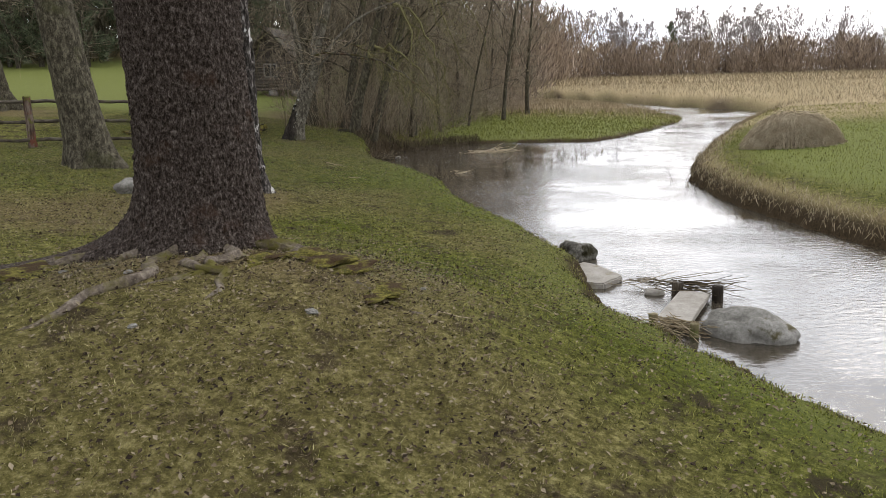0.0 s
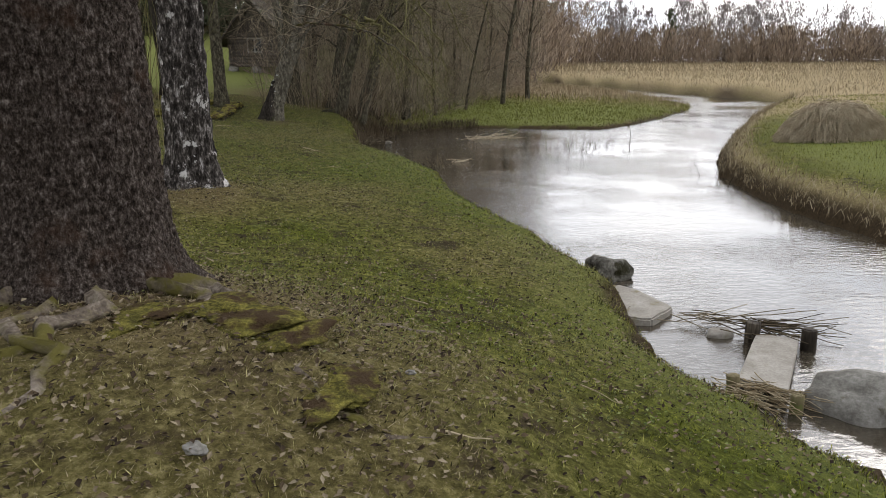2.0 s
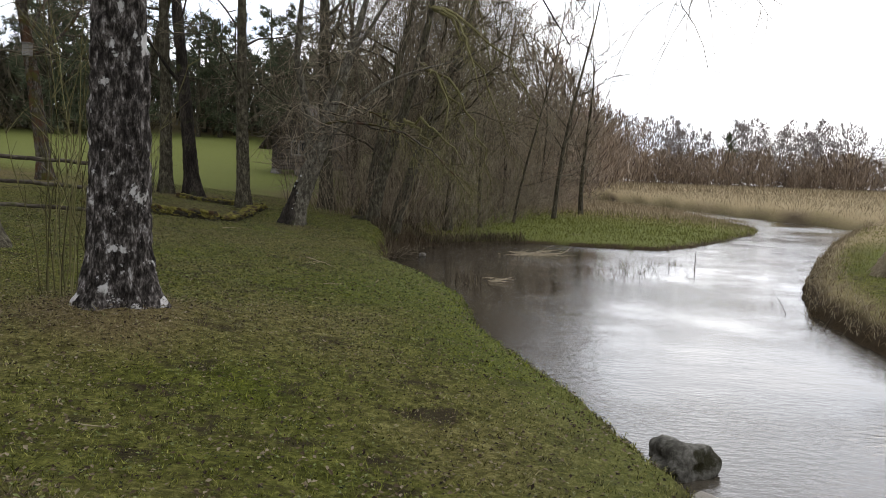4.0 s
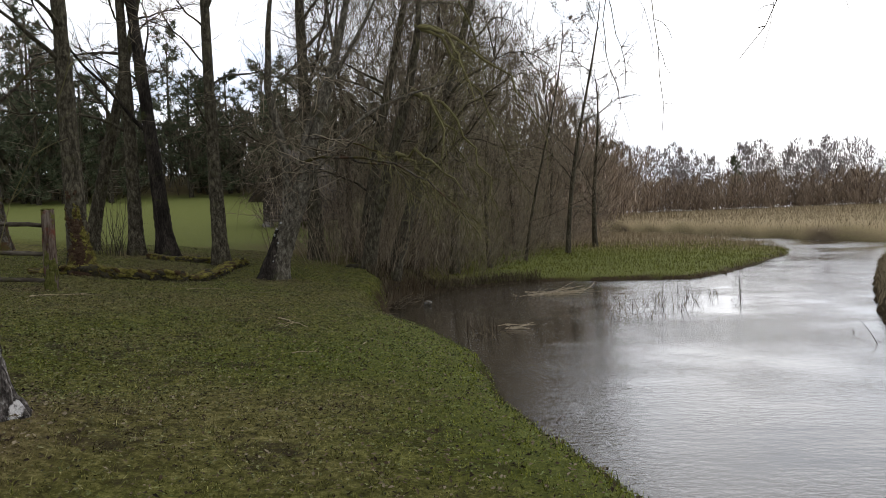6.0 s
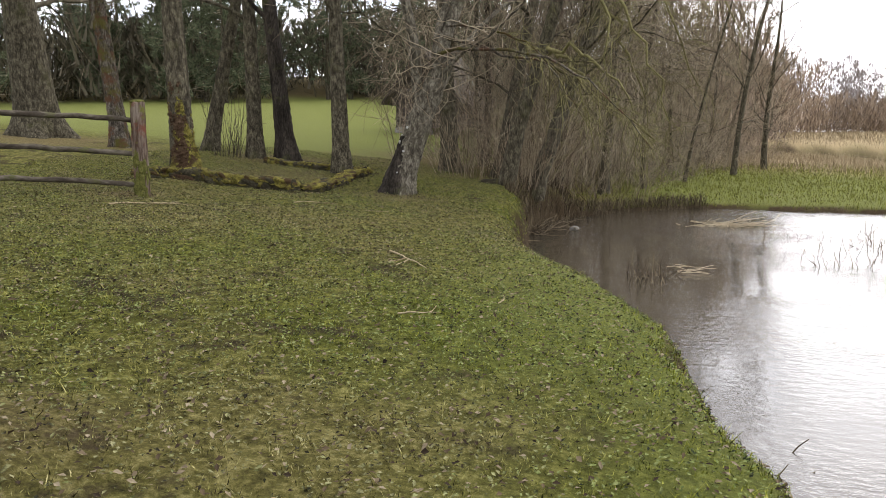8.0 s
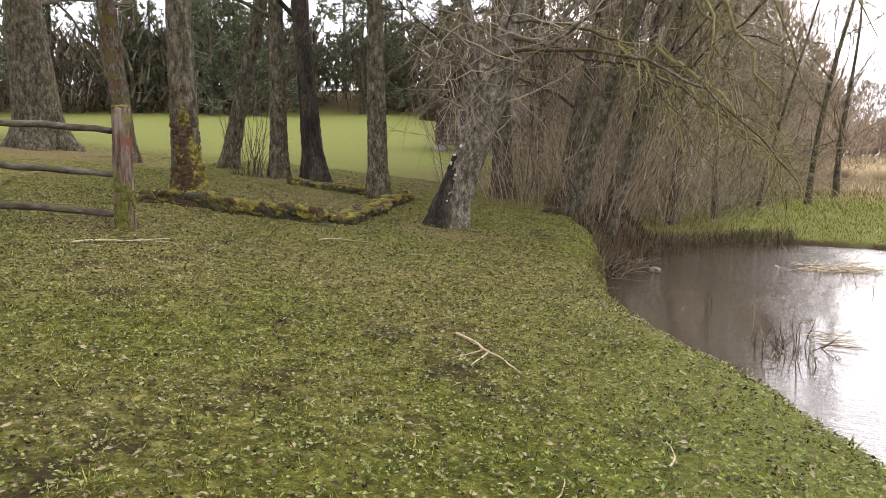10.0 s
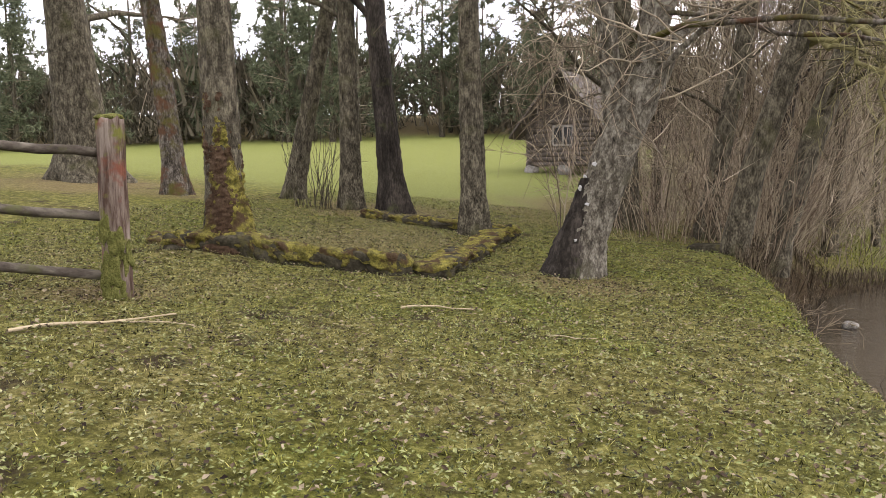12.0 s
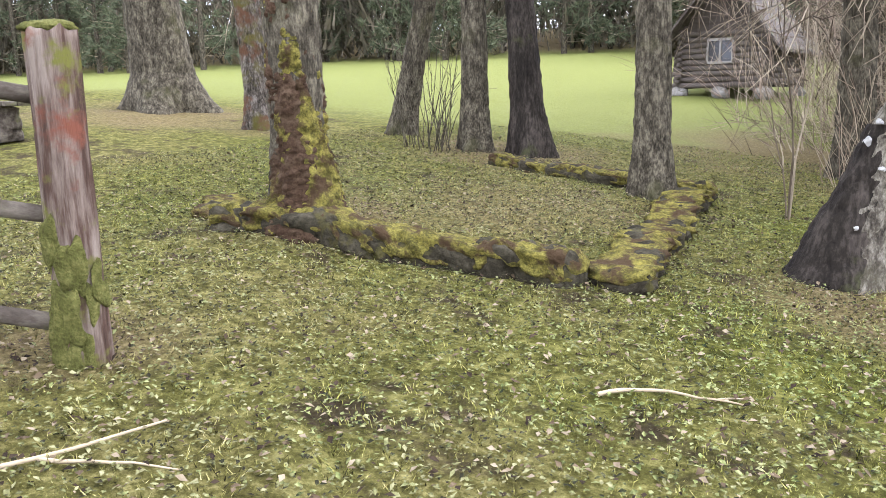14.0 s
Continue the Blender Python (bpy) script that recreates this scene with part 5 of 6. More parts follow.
# ---- stones, slab and stakes at the water ----
def stone_mesh(name, sx, sy, sz, seed, mat, flat=1.0, rough=0.16):
    bm = bmesh.new()
    bmesh.ops.create_icosphere(bm, subdivisions=4, radius=1.0)
    for v in bm.verts:
        p = v.co.copy()
        k = 1 + rough * noise.noise(p * 1.1 + Vector((seed, 0, 0))) * 1.6 + rough * 0.5 * noise.noise(p * 2.7 + Vector((0, seed, 0))) + rough * 0.14 * noise.noise(p * 8 + Vector((0, 0, seed)))
        p *= k
        if flat < 1:
            p.z = max(-flat, min(flat, p.z)) / flat * (0.92 + 0.08 * noise.noise(p * 3)) if abs(p.z) > flat * 0.7 else p.z / flat
        v.co = Vector((p.x * sx, p.y * sy, p.z * sz))
    for f in bm.faces:
        f.smooth = True
    me = bpy.data.meshes.new(name)
    bm.to_mesh(me)
    bm.free()
    me.materials.append(mat)
    return me


def stone(name, x, y, z, size, seed, label, mat=None, rz=0.0, flat=1.0, tilt=0.0, rough=0.16):
    ob = new(name, stone_mesh(name, *size, seed, mat or MAT_STONE, flat, rough))
    ob.matrix_basis = pose(x, y, z, tilt, 0, rz)
    return tagged(ob, label, "stone")


stone("boulder", 2.95, 7.95, WATER + 0.03, (0.45, 0.27, 0.25), 4.0, "large pale grey boulder lying in the river", rz=-36, rough=0.27)
stone("dark_stone", 1.72, 11.6, WATER + 0.06, (0.27, 0.24, 0.19), 9.0, "dark wet stone at the water's edge", MAT_WET_STONE, 20, rough=0.3)
stone("brick_stone", 2.40, 9.58, WATER + 0.01, (0.13, 0.09, 0.06), 17.0, "small pale stone half sunk in the river", MAT_CONCRETE, 10, 0.7)
stone("flat_stone", -3.75, 26.9, ground_z(-3.75, 26.9) + 0.03, (0.34, 0.2, 0.07), 23.0, "grey flat stone in the grass near the thicket", MAT_STONE_DARK, 15, 0.6)
stone("white_stone", -2.02, 26.9, WATER + 0.04, (0.10, 0.08, 0.06), 27.0, "small pale stone in the cove's shallows", MAT_STONE, 0)
stone("field_stone", -5.35, 12.6, ground_z(-5.35, 12.6) + 0.08, (0.24, 0.2, 0.15), 31.0, "rounded grey stone at the foot of a tree", MAT_STONE, 40)
rng = np.random.default_rng(12)
for k in range(9):
    a, q = rng.uniform(-2.6, -0.2), rng.uniform(0.9, 2.4)
    x, y, s = -2.3 + q * math.cos(a), 7.1 + q * math.sin(a), rng.uniform(0.018, 0.034)
    stone("root_stone", x, y, ground_z(x, y) + 0.01, (s * 1.3, s, s * 0.6), 40.0 + k, "small pale stone between the roots", MAT_STONE, rng.uniform(0, 360), rough=0.3)


def prism(name, corners, z0, z1, mat, bevel=0.01, jag=0.0, seed=1):
    """A slab over a plan of corners, its edges broken."""
    bm = bmesh.new()
    vs = [bm.verts.new((x, y, z0)) for x, y in corners]
    f = bm.faces.new(vs)
    ex = bmesh.ops.extrude_face_region(bm, geom=[f])
    bmesh.ops.translate(bm, vec=(0, 0, z1 - z0), verts=[e for e in ex["geom"] if isinstance(e, bmesh.types.BMVert)])
    bmesh.ops.recalc_face_normals(bm, faces=bm.faces)
    bmesh.ops.bevel(bm, geom=list(bm.edges), offset=bevel, segments=2, affect="EDGES")
    if jag:
        bmesh.ops.subdivide_edges(bm, edges=[e for e in bm.edges if e.calc_length() > 0.1], cuts=7, use_grid_fill=True)
        for v in bm.verts:
            v.co += jag * noise.noise_vector(v.co * 6 + Vector((seed, 0, 0)))
    me = bpy.data.meshes.new(name)
    bm.to_mesh(me)
    bm.free()
    me.materials.append(mat)
    return me


slab = new("landing_slab", prism("landing_slab", [(2.12, 8.36), (2.41, 8.12), (3.0, 9.26), (2.64, 9.34)], WATER + 0.04, WATER + 0.10, MAT_CONCRETE, 0.008, 0.006))
tagged(slab, "pale worn concrete slab laid as a landing over the water", "slab")


flat = new("flat_stone", prism("flat_stone", [(1.48, 10.0), (1.62, 9.87), (1.84, 9.84), (2.15, 10.22), (1.98, 10.70), (1.76, 11.02), (1.55, 10.8)], WATER - 0.05, WATER + 0.08, MAT_CONCRETE, 0.018, 0.014, 5))
tagged(flat, "pale flat stone slab at the water's edge", "stone")


def stake(x, y, r, z0, z1, mat, label, seed, category="stake"):
    rng = np.random.default_rng(seed)
    bm = bmesh.new()
    n, rows = 16, 9
    rings = []
    for j in range(rows):
        z = z0 + (z1 - z0) * j / (rows - 1)
        rings.append([bm.verts.new((math.cos(2 * math.pi * k / n) * r * (1 + 0.09 * noise.noise(Vector((k * 0.9, z * 3, seed)))), math.sin(2 * math.pi * k / n) * r * (1 + 0.09 * noise.noise(Vector((k * 0.9, z * 3, seed + 5)))), z + (0.02 * noise.noise(Vector((k * 1.3, seed, 0))) if j == rows - 1 else 0))) for k in range(n)])
    for a, b in zip(rings[:-1], rings[1:]):
        for k in range(n):
            bm.faces.new((a[k], a[(k + 1) % n], b[(k + 1) % n], b[k])).smooth = True
    inner = [bm.verts.new((v.co.x * 0.75, v.co.y * 0.75, v.co.z + 0.004)) for v in rings[-1]]
    for k in range(n):
        bm.faces.new((rings[-1][k], rings[-1][(k + 1) % n], inner[(k + 1) % n], inner[k]))
    bm.faces.new(inner)
    me = bpy.data.meshes.new("stake")
    bm.to_mesh(me)
    bm.free()
    me.materials.append(mat)
    ob = new("wooden_stake", me)
    ob.matrix_basis = pose(x, y, 0, rng.normal() * 1.5, rng.normal() * 1.5, rng.uniform(0, 360))
    return tagged(ob, label, category, "stakes of the landing")


stake(2.66, 9.42, 0.065, WATER - 0.3, WATER + 0.19, MAT_WET_WOOD, "short black wet stake in the river", 1)
stake(3.05, 9.22, 0.065, WATER - 0.3, WATER + 0.19, MAT_WET_WOOD, "short black wet stake in the river", 2)
stake(1.98, 8.36, 0.05, WATER - 0.3, WATER + 0.14, MAT_STAKE, "short weathered stake at the lawn's edge", 3)
stake(2.40, 7.97, 0.05, WATER - 0.3, WATER + 0.14, MAT_STAKE, "short weathered stake at the lawn's edge", 4)


def drift(name, label, x, y, z, count, length, spread, seed, mat, turn, r=0.006, category="sticks"):
    rng = np.random.default_rng(seed)
    tb = Tubes()
    for k in range(count):
        a = radians(turn) + rng.normal() * 0.35
        ln = length * rng.uniform(0.4, 1.1)
        p = np.array([x + rng.normal() * spread[0], y + rng.normal() * spread[1], z + abs(rng.normal()) * 0.03])
        tb.add(wander(rng, p - np.array([math.cos(a), math.sin(a), 0]) * ln / 2, (math.cos(a), math.sin(a), rng.normal() * 0.12), ln, 5, 0.09), np.linspace(r, r * 0.5, 6), 5)
    return tagged(new(name, tb.mesh(name, mat)), label, category, kind="stuff")


drift("driftwood", "dark twigs washed up against the stakes", 2.88, 9.5, WATER + 0.1, 46, 0.7, (0.16, 0.1), 61, MAT_RUSH, -25)
drift("driftwood", "dark twigs washed up against the stakes", 2.35, 9.85, WATER + 0.05, 14, 0.6, (0.16, 0.08), 62, MAT_TWIG, -15)
drift("dead_sedge_bundle", "flattened dead sedge under the slab's end", 2.22, 8.06, WATER + 0.06, 90, 0.45, (0.14, 0.10), 63, MAT_REED, -50, 0.005)
for k, (x, y, n, ln, sp, turn) in enumerate([(1.35, 28.5, 70, 0.8, (0.35, 0.2), 10), (0.1, 22.4, 8, 0.5, (0.15, 0.15), -20), (2.9, 34.2, 40, 0.9, (0.5, 0.25), 5)]):
    drift("floating_reeds", "pale mat of dead reeds floating in the cove", x, y, WATER + 0.012, n, ln, sp, 160 + k, MAT_STRAW, turn, 0.007, "reeds")
drift("sedge_debris", "dead stalks and debris at the foot of the shrubs", -2.5, 26.9, WATER + 0.08, 90, 0.7, (0.25, 0.9), 64, MAT_RUSH, 60, 0.006)

rng = np.random.default_rng(71)
HEAP_Z = ground_z(8.5, 21.5)
tb = Tubes()
for k in range(4200):
    a, u = rng.uniform(0, 6.28), rng.uniform() ** 0.6
    bx, by = 9.25 + 0.95 * u * math.cos(a) * 1.25, 21.6 + 0.8 * u * math.sin(a)
    top = HEAP_Z + 0.8 * (1 - u ** 2.6)
    top += rng.normal() * 0.07
    tb.add([(bx, by, top), (bx + math.cos(a) * 0.16 + rng.normal() * 0.05, by + math.sin(a) * 0.16 + rng.normal() * 0.05, top - 0.02 + rng.normal() * 0.03), (bx + math.cos(a) * 0.3, by + math.sin(a) * 0.3 + rng.normal() * 0.05, top - 0.16)], [0.011, 0.009, 0.005], 3, cap=False)
tagged(new("sedge_tussock", tb.mesh("sedge_tussock", MAT_STRAW)), "large heap of dead straw-coloured sedge on the far bank", "tussock", kind="stuff")
mound = new("sedge_mound", stone_mesh("sedge_mound", 0.85, 0.5, 0.5, 55.0, MAT_STRAW))
mound.matrix_basis = pose(9.25, 21.6, ground_z(8.5, 21.5) + 0.0)
tagged(mound, "packed dead sedge under the heap on the bank", "tussock")


# ---- fence, foundation, cabin ----
def log_mesh(name, p0, p1, r0, r1, mat, seed, bow=0.03, sides=12):
    rng = np.random.default_rng(seed)
    p0, p1 = np.array(p0, float), np.array(p1, float)
    t = np.linspace(0, 1, 12)[:, None]
    pts = p0 + (p1 - p0) * t + np.column_stack([np.zeros(12), np.zeros(12), bow * np.sin(t[:, 0] * 3.1)]) + rng.normal(size=(12, 3)) * 0.008
    tb = Tubes()
    tb.add(np.concatenate([pts[:1] + (pts[1] - pts[0]) * 0.001, pts]), np.concatenate([[r0 * 0.3], np.linspace(r0, r1, 12)]), sides, 0.05, rng)
    return tb.mesh(name, mat)


def fence_post(x, y, r, h, parent, seed, label=""):
    rng = np.random.default_rng(seed)
    n, rows = 28, 40
    z0 = ground_z(x, y)
    v = np.empty((rows, n, 3))
    for j in range(rows):
        z = -0.2 + (h + 0.2) * j / (rows - 1)
        for k in range(n):
            a = 2 * math.pi * k / n
            split = -0.10 * math.exp(-((a - 1.2) / 0.25) ** 2) - 0.08 * math.exp(-((a - 4.4) / 0.2) ** 2)
            rr = r * (1 + 0.12 * math.exp(-max(z, 0) / 0.2) + split + 0.10 * noise.noise(Vector((math.cos(a) * 1.5, math.sin(a) * 1.5, z * 2.2 + seed))) + 0.05 * noise.noise(Vector((math.cos(a) * 7, math.sin(a) * 7, z * 3 + seed))))
            top = 0.03 * noise.noise(Vector((math.cos(a) * 2, math.sin(a) * 2, seed))) if j == rows - 1 else 0
            v[j, k] = (x + rr * math.cos(a), y + rr * math.sin(a), z0 + z + top)
    v = np.concatenate([v.reshape(-1, 3), [[x, y, z0 + h + 0.01]]])
    i = np.arange(rows * n).reshape(rows, n)
    jn = np.roll(i, -1, 1)
    f = np.concatenate([np.stack([i[:-1], jn[:-1], jn[1:], i[1:]], -1).reshape(-1, 4), np.stack([i[-1], jn[-1], np.full(n, rows * n), np.full(n, rows * n)], -1)])
    post = part("post", tri_safe("post", v, f, MAT_POST), parent, label)
    cap = new("moss_cap", stone_mesh("moss_cap", r * 1.02, r * 1.02, 0.035, seed, MAT_MOSS_GREEN))
    cap.parent = post
    cap.matrix_basis = pose(x, y, z0 + h + 0.005)
    tagged(cap, "green moss cap")
    return z0


fence = thing("rail_fence", 0, 0, 0, "weathered log rail fence with a mossy red rotting end post", "fence")
posts = [(-7.53, 20.0), (-10.3, 18.9), (-13.1, 17.8), (-15.9, 16.7)]
heights = [fence_post(x, y, 0.1 if k == 0 else 0.09, 1.33 if k == 0 else 1.2, fence, 81 + k, "red-brown rotting post with green moss") for k, (x, y) in enumerate(posts)]
for k in range(3):
    for j, lift in enumerate((0.17, 0.61, 1.08)):
        (x0, y0), (x1, y1) = posts[k], posts[k + 1]
        part("rail", log_mesh("rail", (x0 - 0.02, y0 - 0.06 + 0.05 * j, heights[k] + lift), (x1 - 0.2, y1 - 0.06 + 0.05 * j, heights[k + 1] + lift + 0.02), 0.036, 0.042, MAT_RAIL, 90 + 3 * k + j), fence, "grey weathered log rail")


def ruin_wall(p0, p1, width, height, seed, parent):
    """A stretch of low crumbling wall under an uneven moss cushion."""
    p0, p1 = np.array(p0, float), np.array(p1, float)
    ln = np.linalg.norm(p1 - p0)
    along, across = (p1 - p0) / ln, np.array([-(p1 - p0)[1], (p1 - p0)[0]]) / ln
    rows, n = int(ln / 0.035), 26

    def body(w, lo, hi, amp, freq):
        v = np.empty((rows, n, 3))
        for j in range(rows):
            s = ln * j / (rows - 1)
            end = min(1.0, 0.35 + min(s, ln - s) / 0.12)
            q = p0 + along * s
            z = ground_z(*q)
            for k in range(n):
                a = 2 * math.pi * k / n
                cx, cz = math.copysign(abs(math.cos(a)) ** 0.6, math.cos(a)), math.copysign(abs(math.sin(a)) ** 0.6, math.sin(a))
                k2 = 1 + amp * noise.noise(Vector((s * freq + seed, cx * 1.6, cz * 1.6))) + amp * 0.6 * noise.noise(Vector((s * freq * 3.3, cx * 3, cz * 3 + seed)))
                o = across * (w / 2 * cx * k2 * end + 0.09 * noise.noise(Vector((s * 1.4, seed, 0))))
                v[j, k] = (q[0] + o[0], q[1] + o[1], z + (lo + hi) / 2 + (hi - lo) / 2 * cz * k2 * end + 0.05 * noise.noise(Vector((s * 1.6, 0, seed))) - 0.02)
        i = np.arange(rows * n).reshape(rows, n)
        jn = np.roll(i, -1, 1)
        caps = np.array([[i[0, 0], i[0, k + 1], i[0, k], i[0, k]] for k in range(1, n - 1)] + [[i[-1, 0], i[-1, k], i[-1, k + 1], i[-1, k + 1]] for k in range(1, n - 1)])
        return v.reshape(-1, 3), np.concatenate([np.stack([i[:-1], jn[:-1], jn[1:], i[1:]], -1).reshape(-1, 4), caps])
    wall = part("wall", tri_safe("wall", *body(width, -0.12, height, 0.38, 5.0), MAT_STONE_DARK), parent, "dark crumbling stone wall")
    part("moss", tri_safe("moss", *body(width * 0.98, height * 0.2, height * 1.12, 0.5, 8.0), MAT_MOSS), wall, "yellow-green moss cushion")


ruin = thing("stone_foundation", 0, 0, 0, "low rectangular stone foundation overgrown with yellow-green moss", "foundation")
ruin_wall((-8.95, 22.02), (-6.28, 22.52), 0.32, 0.18, 600.5, ruin)
ruin_wall((-6.13, 22.5), (-6.5, 25.8), 0.36, 0.12, 640.5, ruin)
ruin_wall((-6.3, 26.1), (-9.0, 26.4), 0.34, 0.14, 680.5, ruin)
ruin_wall((-9.1, 22.15), (-9.7, 22.75), 0.3, 0.09, 720.5, ruin)
for k, (mx, my, sx, sy, sz) in enumerate([(-1.25, 6.35, 0.3, 0.2, 0.1), (-0.95, 6.15, 0.22, 0.16, 0.08), (-1.6, 6.2, 0.22, 0.14, 0.07), (-0.6, 5.7, 0.2, 0.12, 0.05), (-3.6, 6.3, 0.35, 0.2, 0.06)]):
    cushion = new("moss_cushion", stone_mesh("moss_cushion", sx, sy, sz * 0.38, 70.0 + k, MAT_MOSS, rough=0.7))
    cushion.matrix_basis = pose(mx, my, ground_z(mx, my) + 0.01, 0, 0, 30 * k)
    tagged(cushion, "yellow-green moss cushion on the tree's roots", "moss", "moss cushions")


def cabin():
    cx, cy = -9.5, 41.25
    z = ground_z(cx, cy) + 0.02
    hut = thing("log_cabin", cx, cy, z, "small dark weathered log cabin with a steep gable roof", "house", rz=-6)
    w, dp, wall, apex = 2.4, 3.6, 1.6, 3.3
    r = 0.085
    rows = int(wall / (2 * r * 0.93))

    def log(p0, p1, lab=""):
        part("log", log_mesh("log", p0, p1, r, r, MAT_LOG, int(rng.integers(1e6)), 0.0, 8), hut, lab)
    for k in range(rows):
        zz = 0.25 + r + k * 2 * r * 0.93
        if 0.95 < zz < 1.6:
            log((-w / 2 - 0.18, 0, zz), (-0.42, 0, zz))
            log((0.30, 0, zz), (w / 2 + 0.18, 0, zz))
        else:
            log((-w / 2 - 0.18, 0, zz), (w / 2 + 0.18, 0, zz))
        log((-w / 2, -0.18, zz + r), (-w / 2, dp + 0.18, zz + r))
        log((w / 2, -0.18, zz + r), (w / 2, dp + 0.18, zz + r))
        log((-w / 2 - 0.18, dp, zz), (w / 2 + 0.18, dp, zz))
    base = 0.25 + wall
    g = 9
    for k in range(g):
        x0 = -w / 2 + w * k / g
        xm = x0 + w / g / 2
        top = (apex - base) * (1 - abs(xm) / (w / 2)) + base
        part("gable_board", prism("gable_board", [(x0 + 0.006, -0.03), (x0 + w / g - 0.006, -0.03), (x0 + w / g - 0.006, 0.0), (x0 + 0.006, 0.0)], base - 0.1, top, MAT_LOG, 0.004), hut)
    for sgn in (-1, 1):
        bm = bmesh.new()
        ex, ez = sgn * (w / 2 + 0.55), base - 0.55 * (apex - base) / (w / 2)
        q = [(0, -0.7, apex + 0.05), (ex, -0.7, ez), (ex, dp + 0.5, ez), (0, dp + 0.5, apex + 0.05)]
        vs = [bm.verts.new(p) for p in q] + [bm.verts.new((p[0], p[1], p[2] + 0.09)) for p in q]
        for f in ((0, 1, 2, 3), (7, 6, 5, 4), (0, 4, 5, 1), (1, 5, 6, 2), (2, 6, 7, 3), (3, 7, 4, 0)):
            bm.faces.new([vs[c] for c in f])
        bmesh.ops.recalc_face_normals(bm, faces=bm.faces)
        me = bpy.data.meshes.new("roof_slope")
        bm.to_mesh(me)
        bm.free()
        me.materials.append(MAT_ROOFING)
        part("roof", me, hut, "dark old shingle roof slope")
    win = part("window", prism("window", [(-0.42, -0.02), (0.30, -0.02), (0.30, 0.03), (-0.42, 0.03)], 0.98, 1.56, MAT_GLASS_DARK, 0.004), hut, "small dark window")
    for xx in (-0.44, -0.08, 0.26):
        part("window_frame", prism("window_frame", [(xx, -0.06), (xx + 0.06, -0.06), (xx + 0.06, 0.06), (xx, 0.06)], 0.95, 1.6, MAT_BOX, 0.005), win)
    for zz in (0.92, 1.55):
        part("window_frame", prism("window_frame", [(-0.46, -0.07), (0.34, -0.07), (0.34, 0.06), (-0.46, 0.06)], zz, zz + 0.07, MAT_BOX, 0.005), win)
    for px, py in ((-1.2, 0), (1.2, 0), (-1.2, dp), (1.2, dp), (0, 0), (0, dp)):
        st = part("foundation_stone", stone_mesh("foundation_stone", 0.26, 0.24, 0.2, px * 3 + py, MAT_STONE), hut)
        st.matrix_basis = pose(px, py, 0.1)


rng = np.random.default_rng(99)
cabin()

# ---- small things ----
for k, (a, h, s) in enumerate([(-1.2, 0.2, 0.09), (-0.7, 0.42, 0.07), (-1.5, 0.5, 0.06), (-1.0, 0.07, 0.11), (-2.2, 0.12, 0.08), (0.2, 0.3, 0.08)]):
    lump = new("moss_patch", stone_mesh("moss_patch", s * 0.7, 0.02, s * 1.6, 50.0 + k, MAT_MOSS_GREEN, rough=0.5))
    lump.parent = fence
    lump.matrix_basis = pose(posts[0][0] + 0.098 * math.cos(a), posts[0][1] + 0.098 * math.sin(a), heights[0] + h, 0, 0, math.degrees(a) + 90)
    tagged(lump, "green moss on the post")

tree_z = ground_z(-13.1, 26.8)
box = thing("birdhouse", -13.42, 26.5, tree_z + 3.5, "small grey wooden nest box on a tree trunk", "birdhouse")
part("box", prism("box", [(-0.1, -0.1), (0.1, -0.1), (0.1, 0.1), (-0.1, 0.1)], 0, 0.34, MAT_BOX, 0.006), box)
part("lid", prism("lid", [(-0.13, -0.15), (0.13, -0.15), (0.13, 0.11), (-0.13, 0.11)], 0.342, 0.365, MAT_BOX, 0.004), box)
bench = thing("log_bench", -14.6, 23.6, ground_z(-14.6, 23.6), "low grey plank bench on two log blocks", "bench", rz=-20)
for k in (-1, 1):
    part("support", log_mesh("support", (k * 0.7, 0, -0.05), (k * 0.7, 0, 0.36), 0.16, 0.16, MAT_RAIL, 5 + k, 0), bench)
for k in range(3):
    part("plank", prism("plank", [(-1.1, -0.24 + 0.165 * k), (1.1, -0.24 + 0.165 * k), (1.1, -0.09 + 0.165 * k), (-1.1, -0.09 + 0.165 * k)], 0.362, 0.412, MAT_RAIL, 0.006), bench)
stake(-15.6, 23.1, 0.17, ground_z(-15.6, 23.1) - 0.1, ground_z(-15.6, 23.1) + 0.5, MAT_RAIL, "cut grey tree stump beside the bench", 6, "stump")["group"] = ""

lichen_host = Vector((-4.95, 23.95, ground_z(-4.95, 23.95)))
rng = np.random.default_rng(15)
for k, (h, s) in enumerate([(0.62, 0.05), (0.95, 0.035), (1.2, 0.025), (1.07, 0.02), (0.4, 0.022), (0.78, 0.018)]):
    a = -2.05 + 0.4 * rng.normal()
    rr = 0.25 + 0.15 * math.exp(-h / 0.25) - 0.012 * h
    ob = new("lichen_patch", stone_mesh("lichen_patch", s, 0.012, s * 0.8, k * 2.0, MAT_WHITE, rough=0.5))
    ob.matrix_basis = pose(lichen_host.x + 0.24 * h + rr * math.cos(a), lichen_host.y + 0.03 * h + rr * math.sin(a), lichen_host.z + h, 0, 0, math.degrees(a) + 90)
    tagged(ob, "white lichen patch on a dark tree foot", "lichen", "lichen patches")


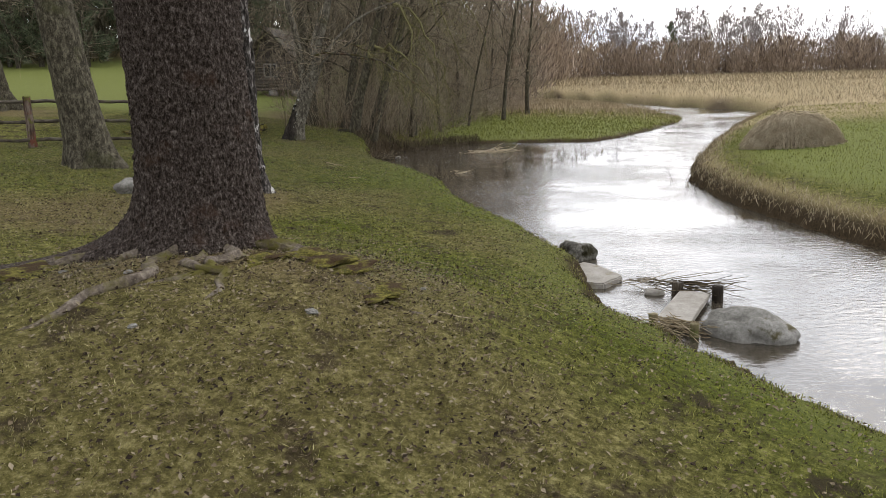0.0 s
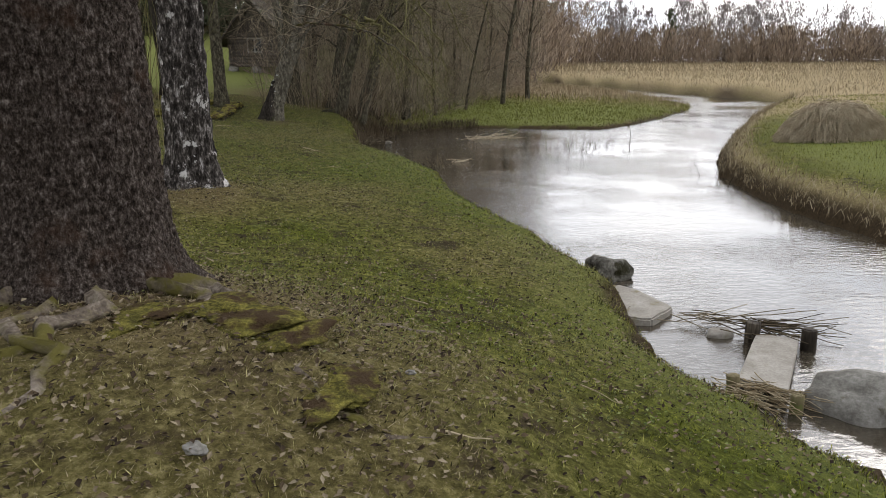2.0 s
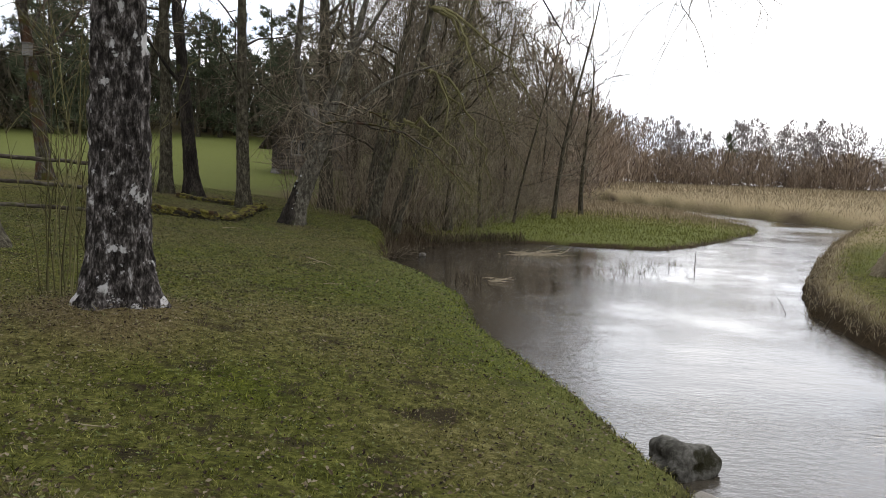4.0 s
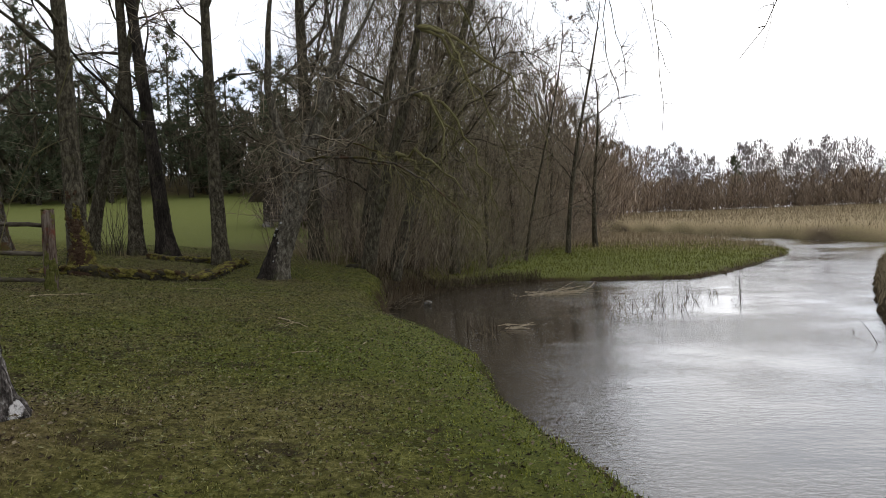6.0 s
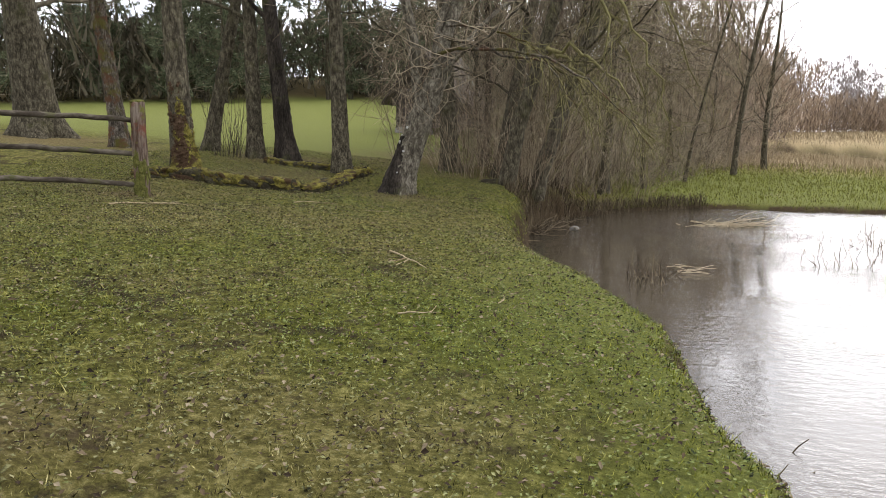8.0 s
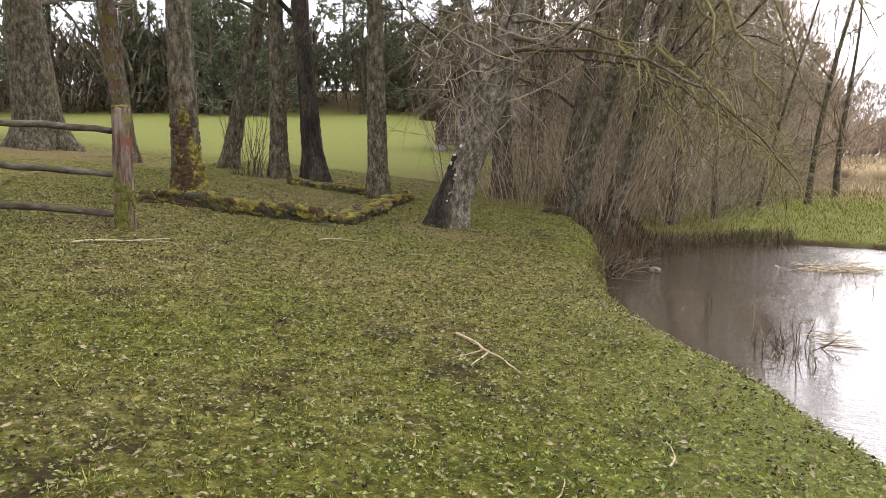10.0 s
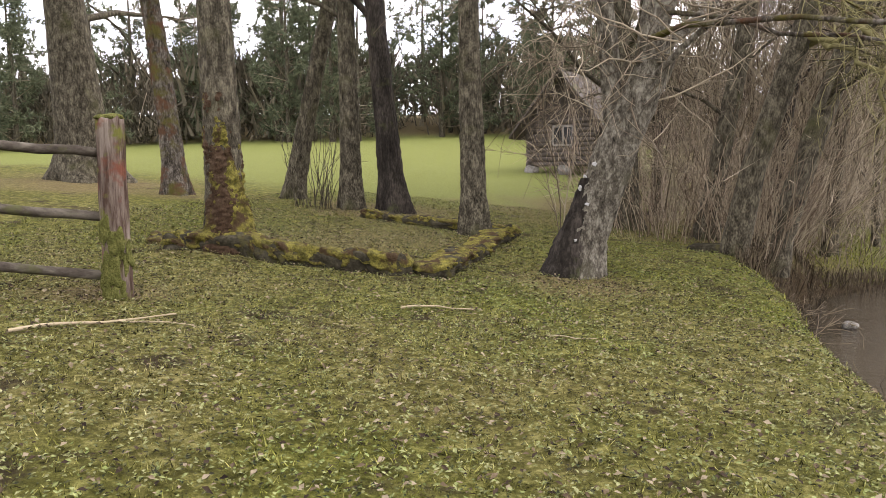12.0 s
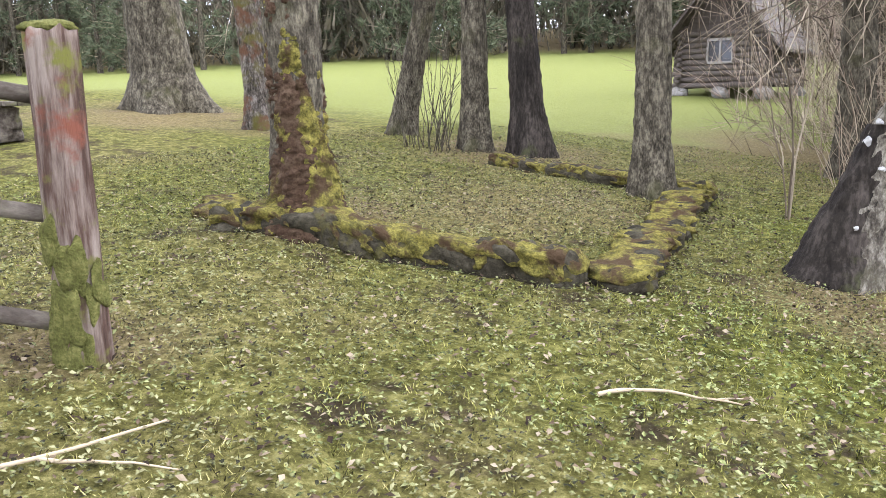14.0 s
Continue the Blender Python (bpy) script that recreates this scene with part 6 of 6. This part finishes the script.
def fallen(x, y, ln, turn, seed, r=0.012, forks=3):
    rng = np.random.default_rng(seed)
    tb = Tubes()
    a = radians(turn)
    line = wander(rng, (x, y, 0), (math.cos(a), math.sin(a), 0), ln, 10, 0.14)
    parts_ = [(line, r)]
    for k in range(forks):
        i0 = rng.integers(3, 9)
        d = line[i0] - line[i0 - 1]
        d = np.array([d[0] * 0.7 - d[1] * rng.choice([-0.8, 0.8]), d[1] * 0.7 + d[0] * rng.choice([-0.8, 0.8]), 0])
        parts_.append((wander(rng, line[i0], d, ln * rng.uniform(0.2, 0.4), 6, 0.15), r * 0.6))
    for l, rr in parts_:
        l[:, 2] = land(l[:, 0], l[:, 1])[0] + rr * 0.9 + 0.012
        tb.add(l, np.linspace(rr, rr * 0.35, len(l)), 6)
    return tagged(new("fallen_twig", tb.mesh("fallen_twig", MAT_REED)), "pale fallen twig lying on the lawn", "twig", "fallen twigs")


for k, (x, y, ln, turn, r, fk) in enumerate([(-3.0, 17.75, 0.85, -40, 0.012, 2), (-7.1, 18.75, 1.2, 84, 0.013, 1), (-5.65, 21.0, 0.6, 50, 0.01, 1), (-1.6, 16.3, 0.3, 70, 0.006, 0), (-2.2, 9.5, 0.25, 10, 0.006, 0), (-0.3, 8.1, 0.3, 150, 0.006, 0), (-0.2, 5.6, 0.25, 30, 0.006, 0), (0.6, 6.8, 0.25, -20, 0.005, 0), (-2.2, 15.6, 0.45, 15, 0.007, 1), (-4.4, 20.7, 0.35, 20, 0.006, 0)]):
    fallen(x, y, ln, turn, 800 + k, r, fk)

# ---- lawn cover ----
STRIP = np.array([(-0.1, 1.5), (0.2, 6), (-1.0, 12), (-4.2, 18), (-6.5, 22)])


def bare(p):
    out = np.zeros(len(p))
    for ex, ey, er in [(-2.2, 6.9, 1.9), (-1.0, 4.6, 1.8), (-0.9, 6.4, 1.2), (-3.4, 12.2, 0.9), (-5.2, 11, 1.5), (-4.7, 23.3, 0.6), (-8.5, 22.7, 0.8), (-7.7, 20, 0.4), (-9.3, 27.3, 1.4)]:
        out = np.maximum(out, smooth(1.1, 0.4, np.hypot(p[:, 0] - ex, p[:, 1] - ey) / er))
    return out


def on_lawn(p, d, l, c, r, bare_keep, near_bias=0.5):
    q = line_distance(p[:, 0], p[:, 1], STRIP)[0]
    w = near_bias + (1 - near_bias) * smooth(6.5, 2.0, q)
    return (d > 0.06) & l & (c < 0.3) & (r.uniform(size=len(p)) < w * (1 - (1 - bare_keep) * bare(p)))


pts = scatter(901, 900000, -12, 4.2, 0.8, 30, lambda p, d, l, c, r: on_lawn(p, d, l, c, r, 0.6))
blades("lawn_grass", "short mossy lawn grass, green and straw-coloured", pts, 1.0, 0.008, 0.042, MAT_GRASS, 21, bend=0.8, plain=True, tone=tone_at(pts), clump=0.75)
pts = scatter(905, 60000, -3.2, 4.2, 1, 26, lambda p, d, l, c, r: (d > 0.03) & (d < 0.4) & l & (c < 0.3))
blades("edge_grass", "longer grass along the lawn's water edge", pts, 0.9, 0.007, 0.08, MAT_GRASS, 22, bend=0.9, tone=tone_at(pts), clump=0.5)


def leaves(name, label, pts, size, lift, mat, seed, category):
    """Small leaves lying loosely, each folded along its middle."""
    rng = np.random.default_rng(seed)
    n = len(pts)
    z = land(pts[:, 0], pts[:, 1])[0] + lift * rng.uniform(0.2, 1, n)
    c = np.column_stack([pts, z])
    a = rng.uniform(0, 2 * np.pi, n)
    s = size * rng.uniform(0.5, 1.4, n)
    t1 = np.column_stack([np.cos(a), np.sin(a), rng.normal(size=n) * 0.3]) * s[:, None]
    t2 = np.column_stack([-np.sin(a), np.cos(a), rng.normal(size=n) * 0.3]) * s[:, None] * 0.62
    up = np.array([0, 0, 1.0]) * (s * 0.22)[:, None]
    v = np.stack([c - t1, c + t2 + up, c + t1, c - t2 + up], 1).reshape(-1, 3)
    o = (np.arange(n) * 4)[:, None]
    f = np.concatenate([o + np.array([[0, 2, 1]]), o + np.array([[0, 3, 2]])])
    return tagged(new(name, toned(mesh_from(name, v, f, mat, False), np.clip(tone_at(pts) + rng.normal(size=n) * 0.2, 0, 1), 4)), label, category, kind="stuff")


pts = scatter(902, 420000, -12, 3, 6, 30, lambda p, d, l, c, r: on_lawn(p, d, l, c, r, 0.5) & (r.uniform(size=len(p)) < 0.15 + 0.85 * smooth(11, 17, p[:, 1] - 0.3 * p[:, 0])))
leaves("lawn_weeds", "tiny round green weed leaves through the lawn", pts, 0.0115, 0.03, MAT_LEAF, 23, "weeds")
pts = scatter(903, 300000, -12, 4, 0.8, 30, lambda p, d, l, c, r: on_lawn(p, d, l, c, r, 1.0) & (r.uniform(size=len(p)) < 0.35 + 0.65 * bare(p)))
leaves("leaf_litter", "small dead leaves and crumbs on the ground", pts, 0.015, 0.035, MAT_LITTER, 24, "litter")
pts = scatter(904, 340000, -5, 2, 1, 12, lambda p, d, l, c, r: (bare(p) > 0.25) & (d > 0.1) & l)
blades("dry_thatch", "dry straw thatch over the roots", pts, 1.8, 0.0042, 0.034, MAT_REED, 25, bend=1.0, plain=True)
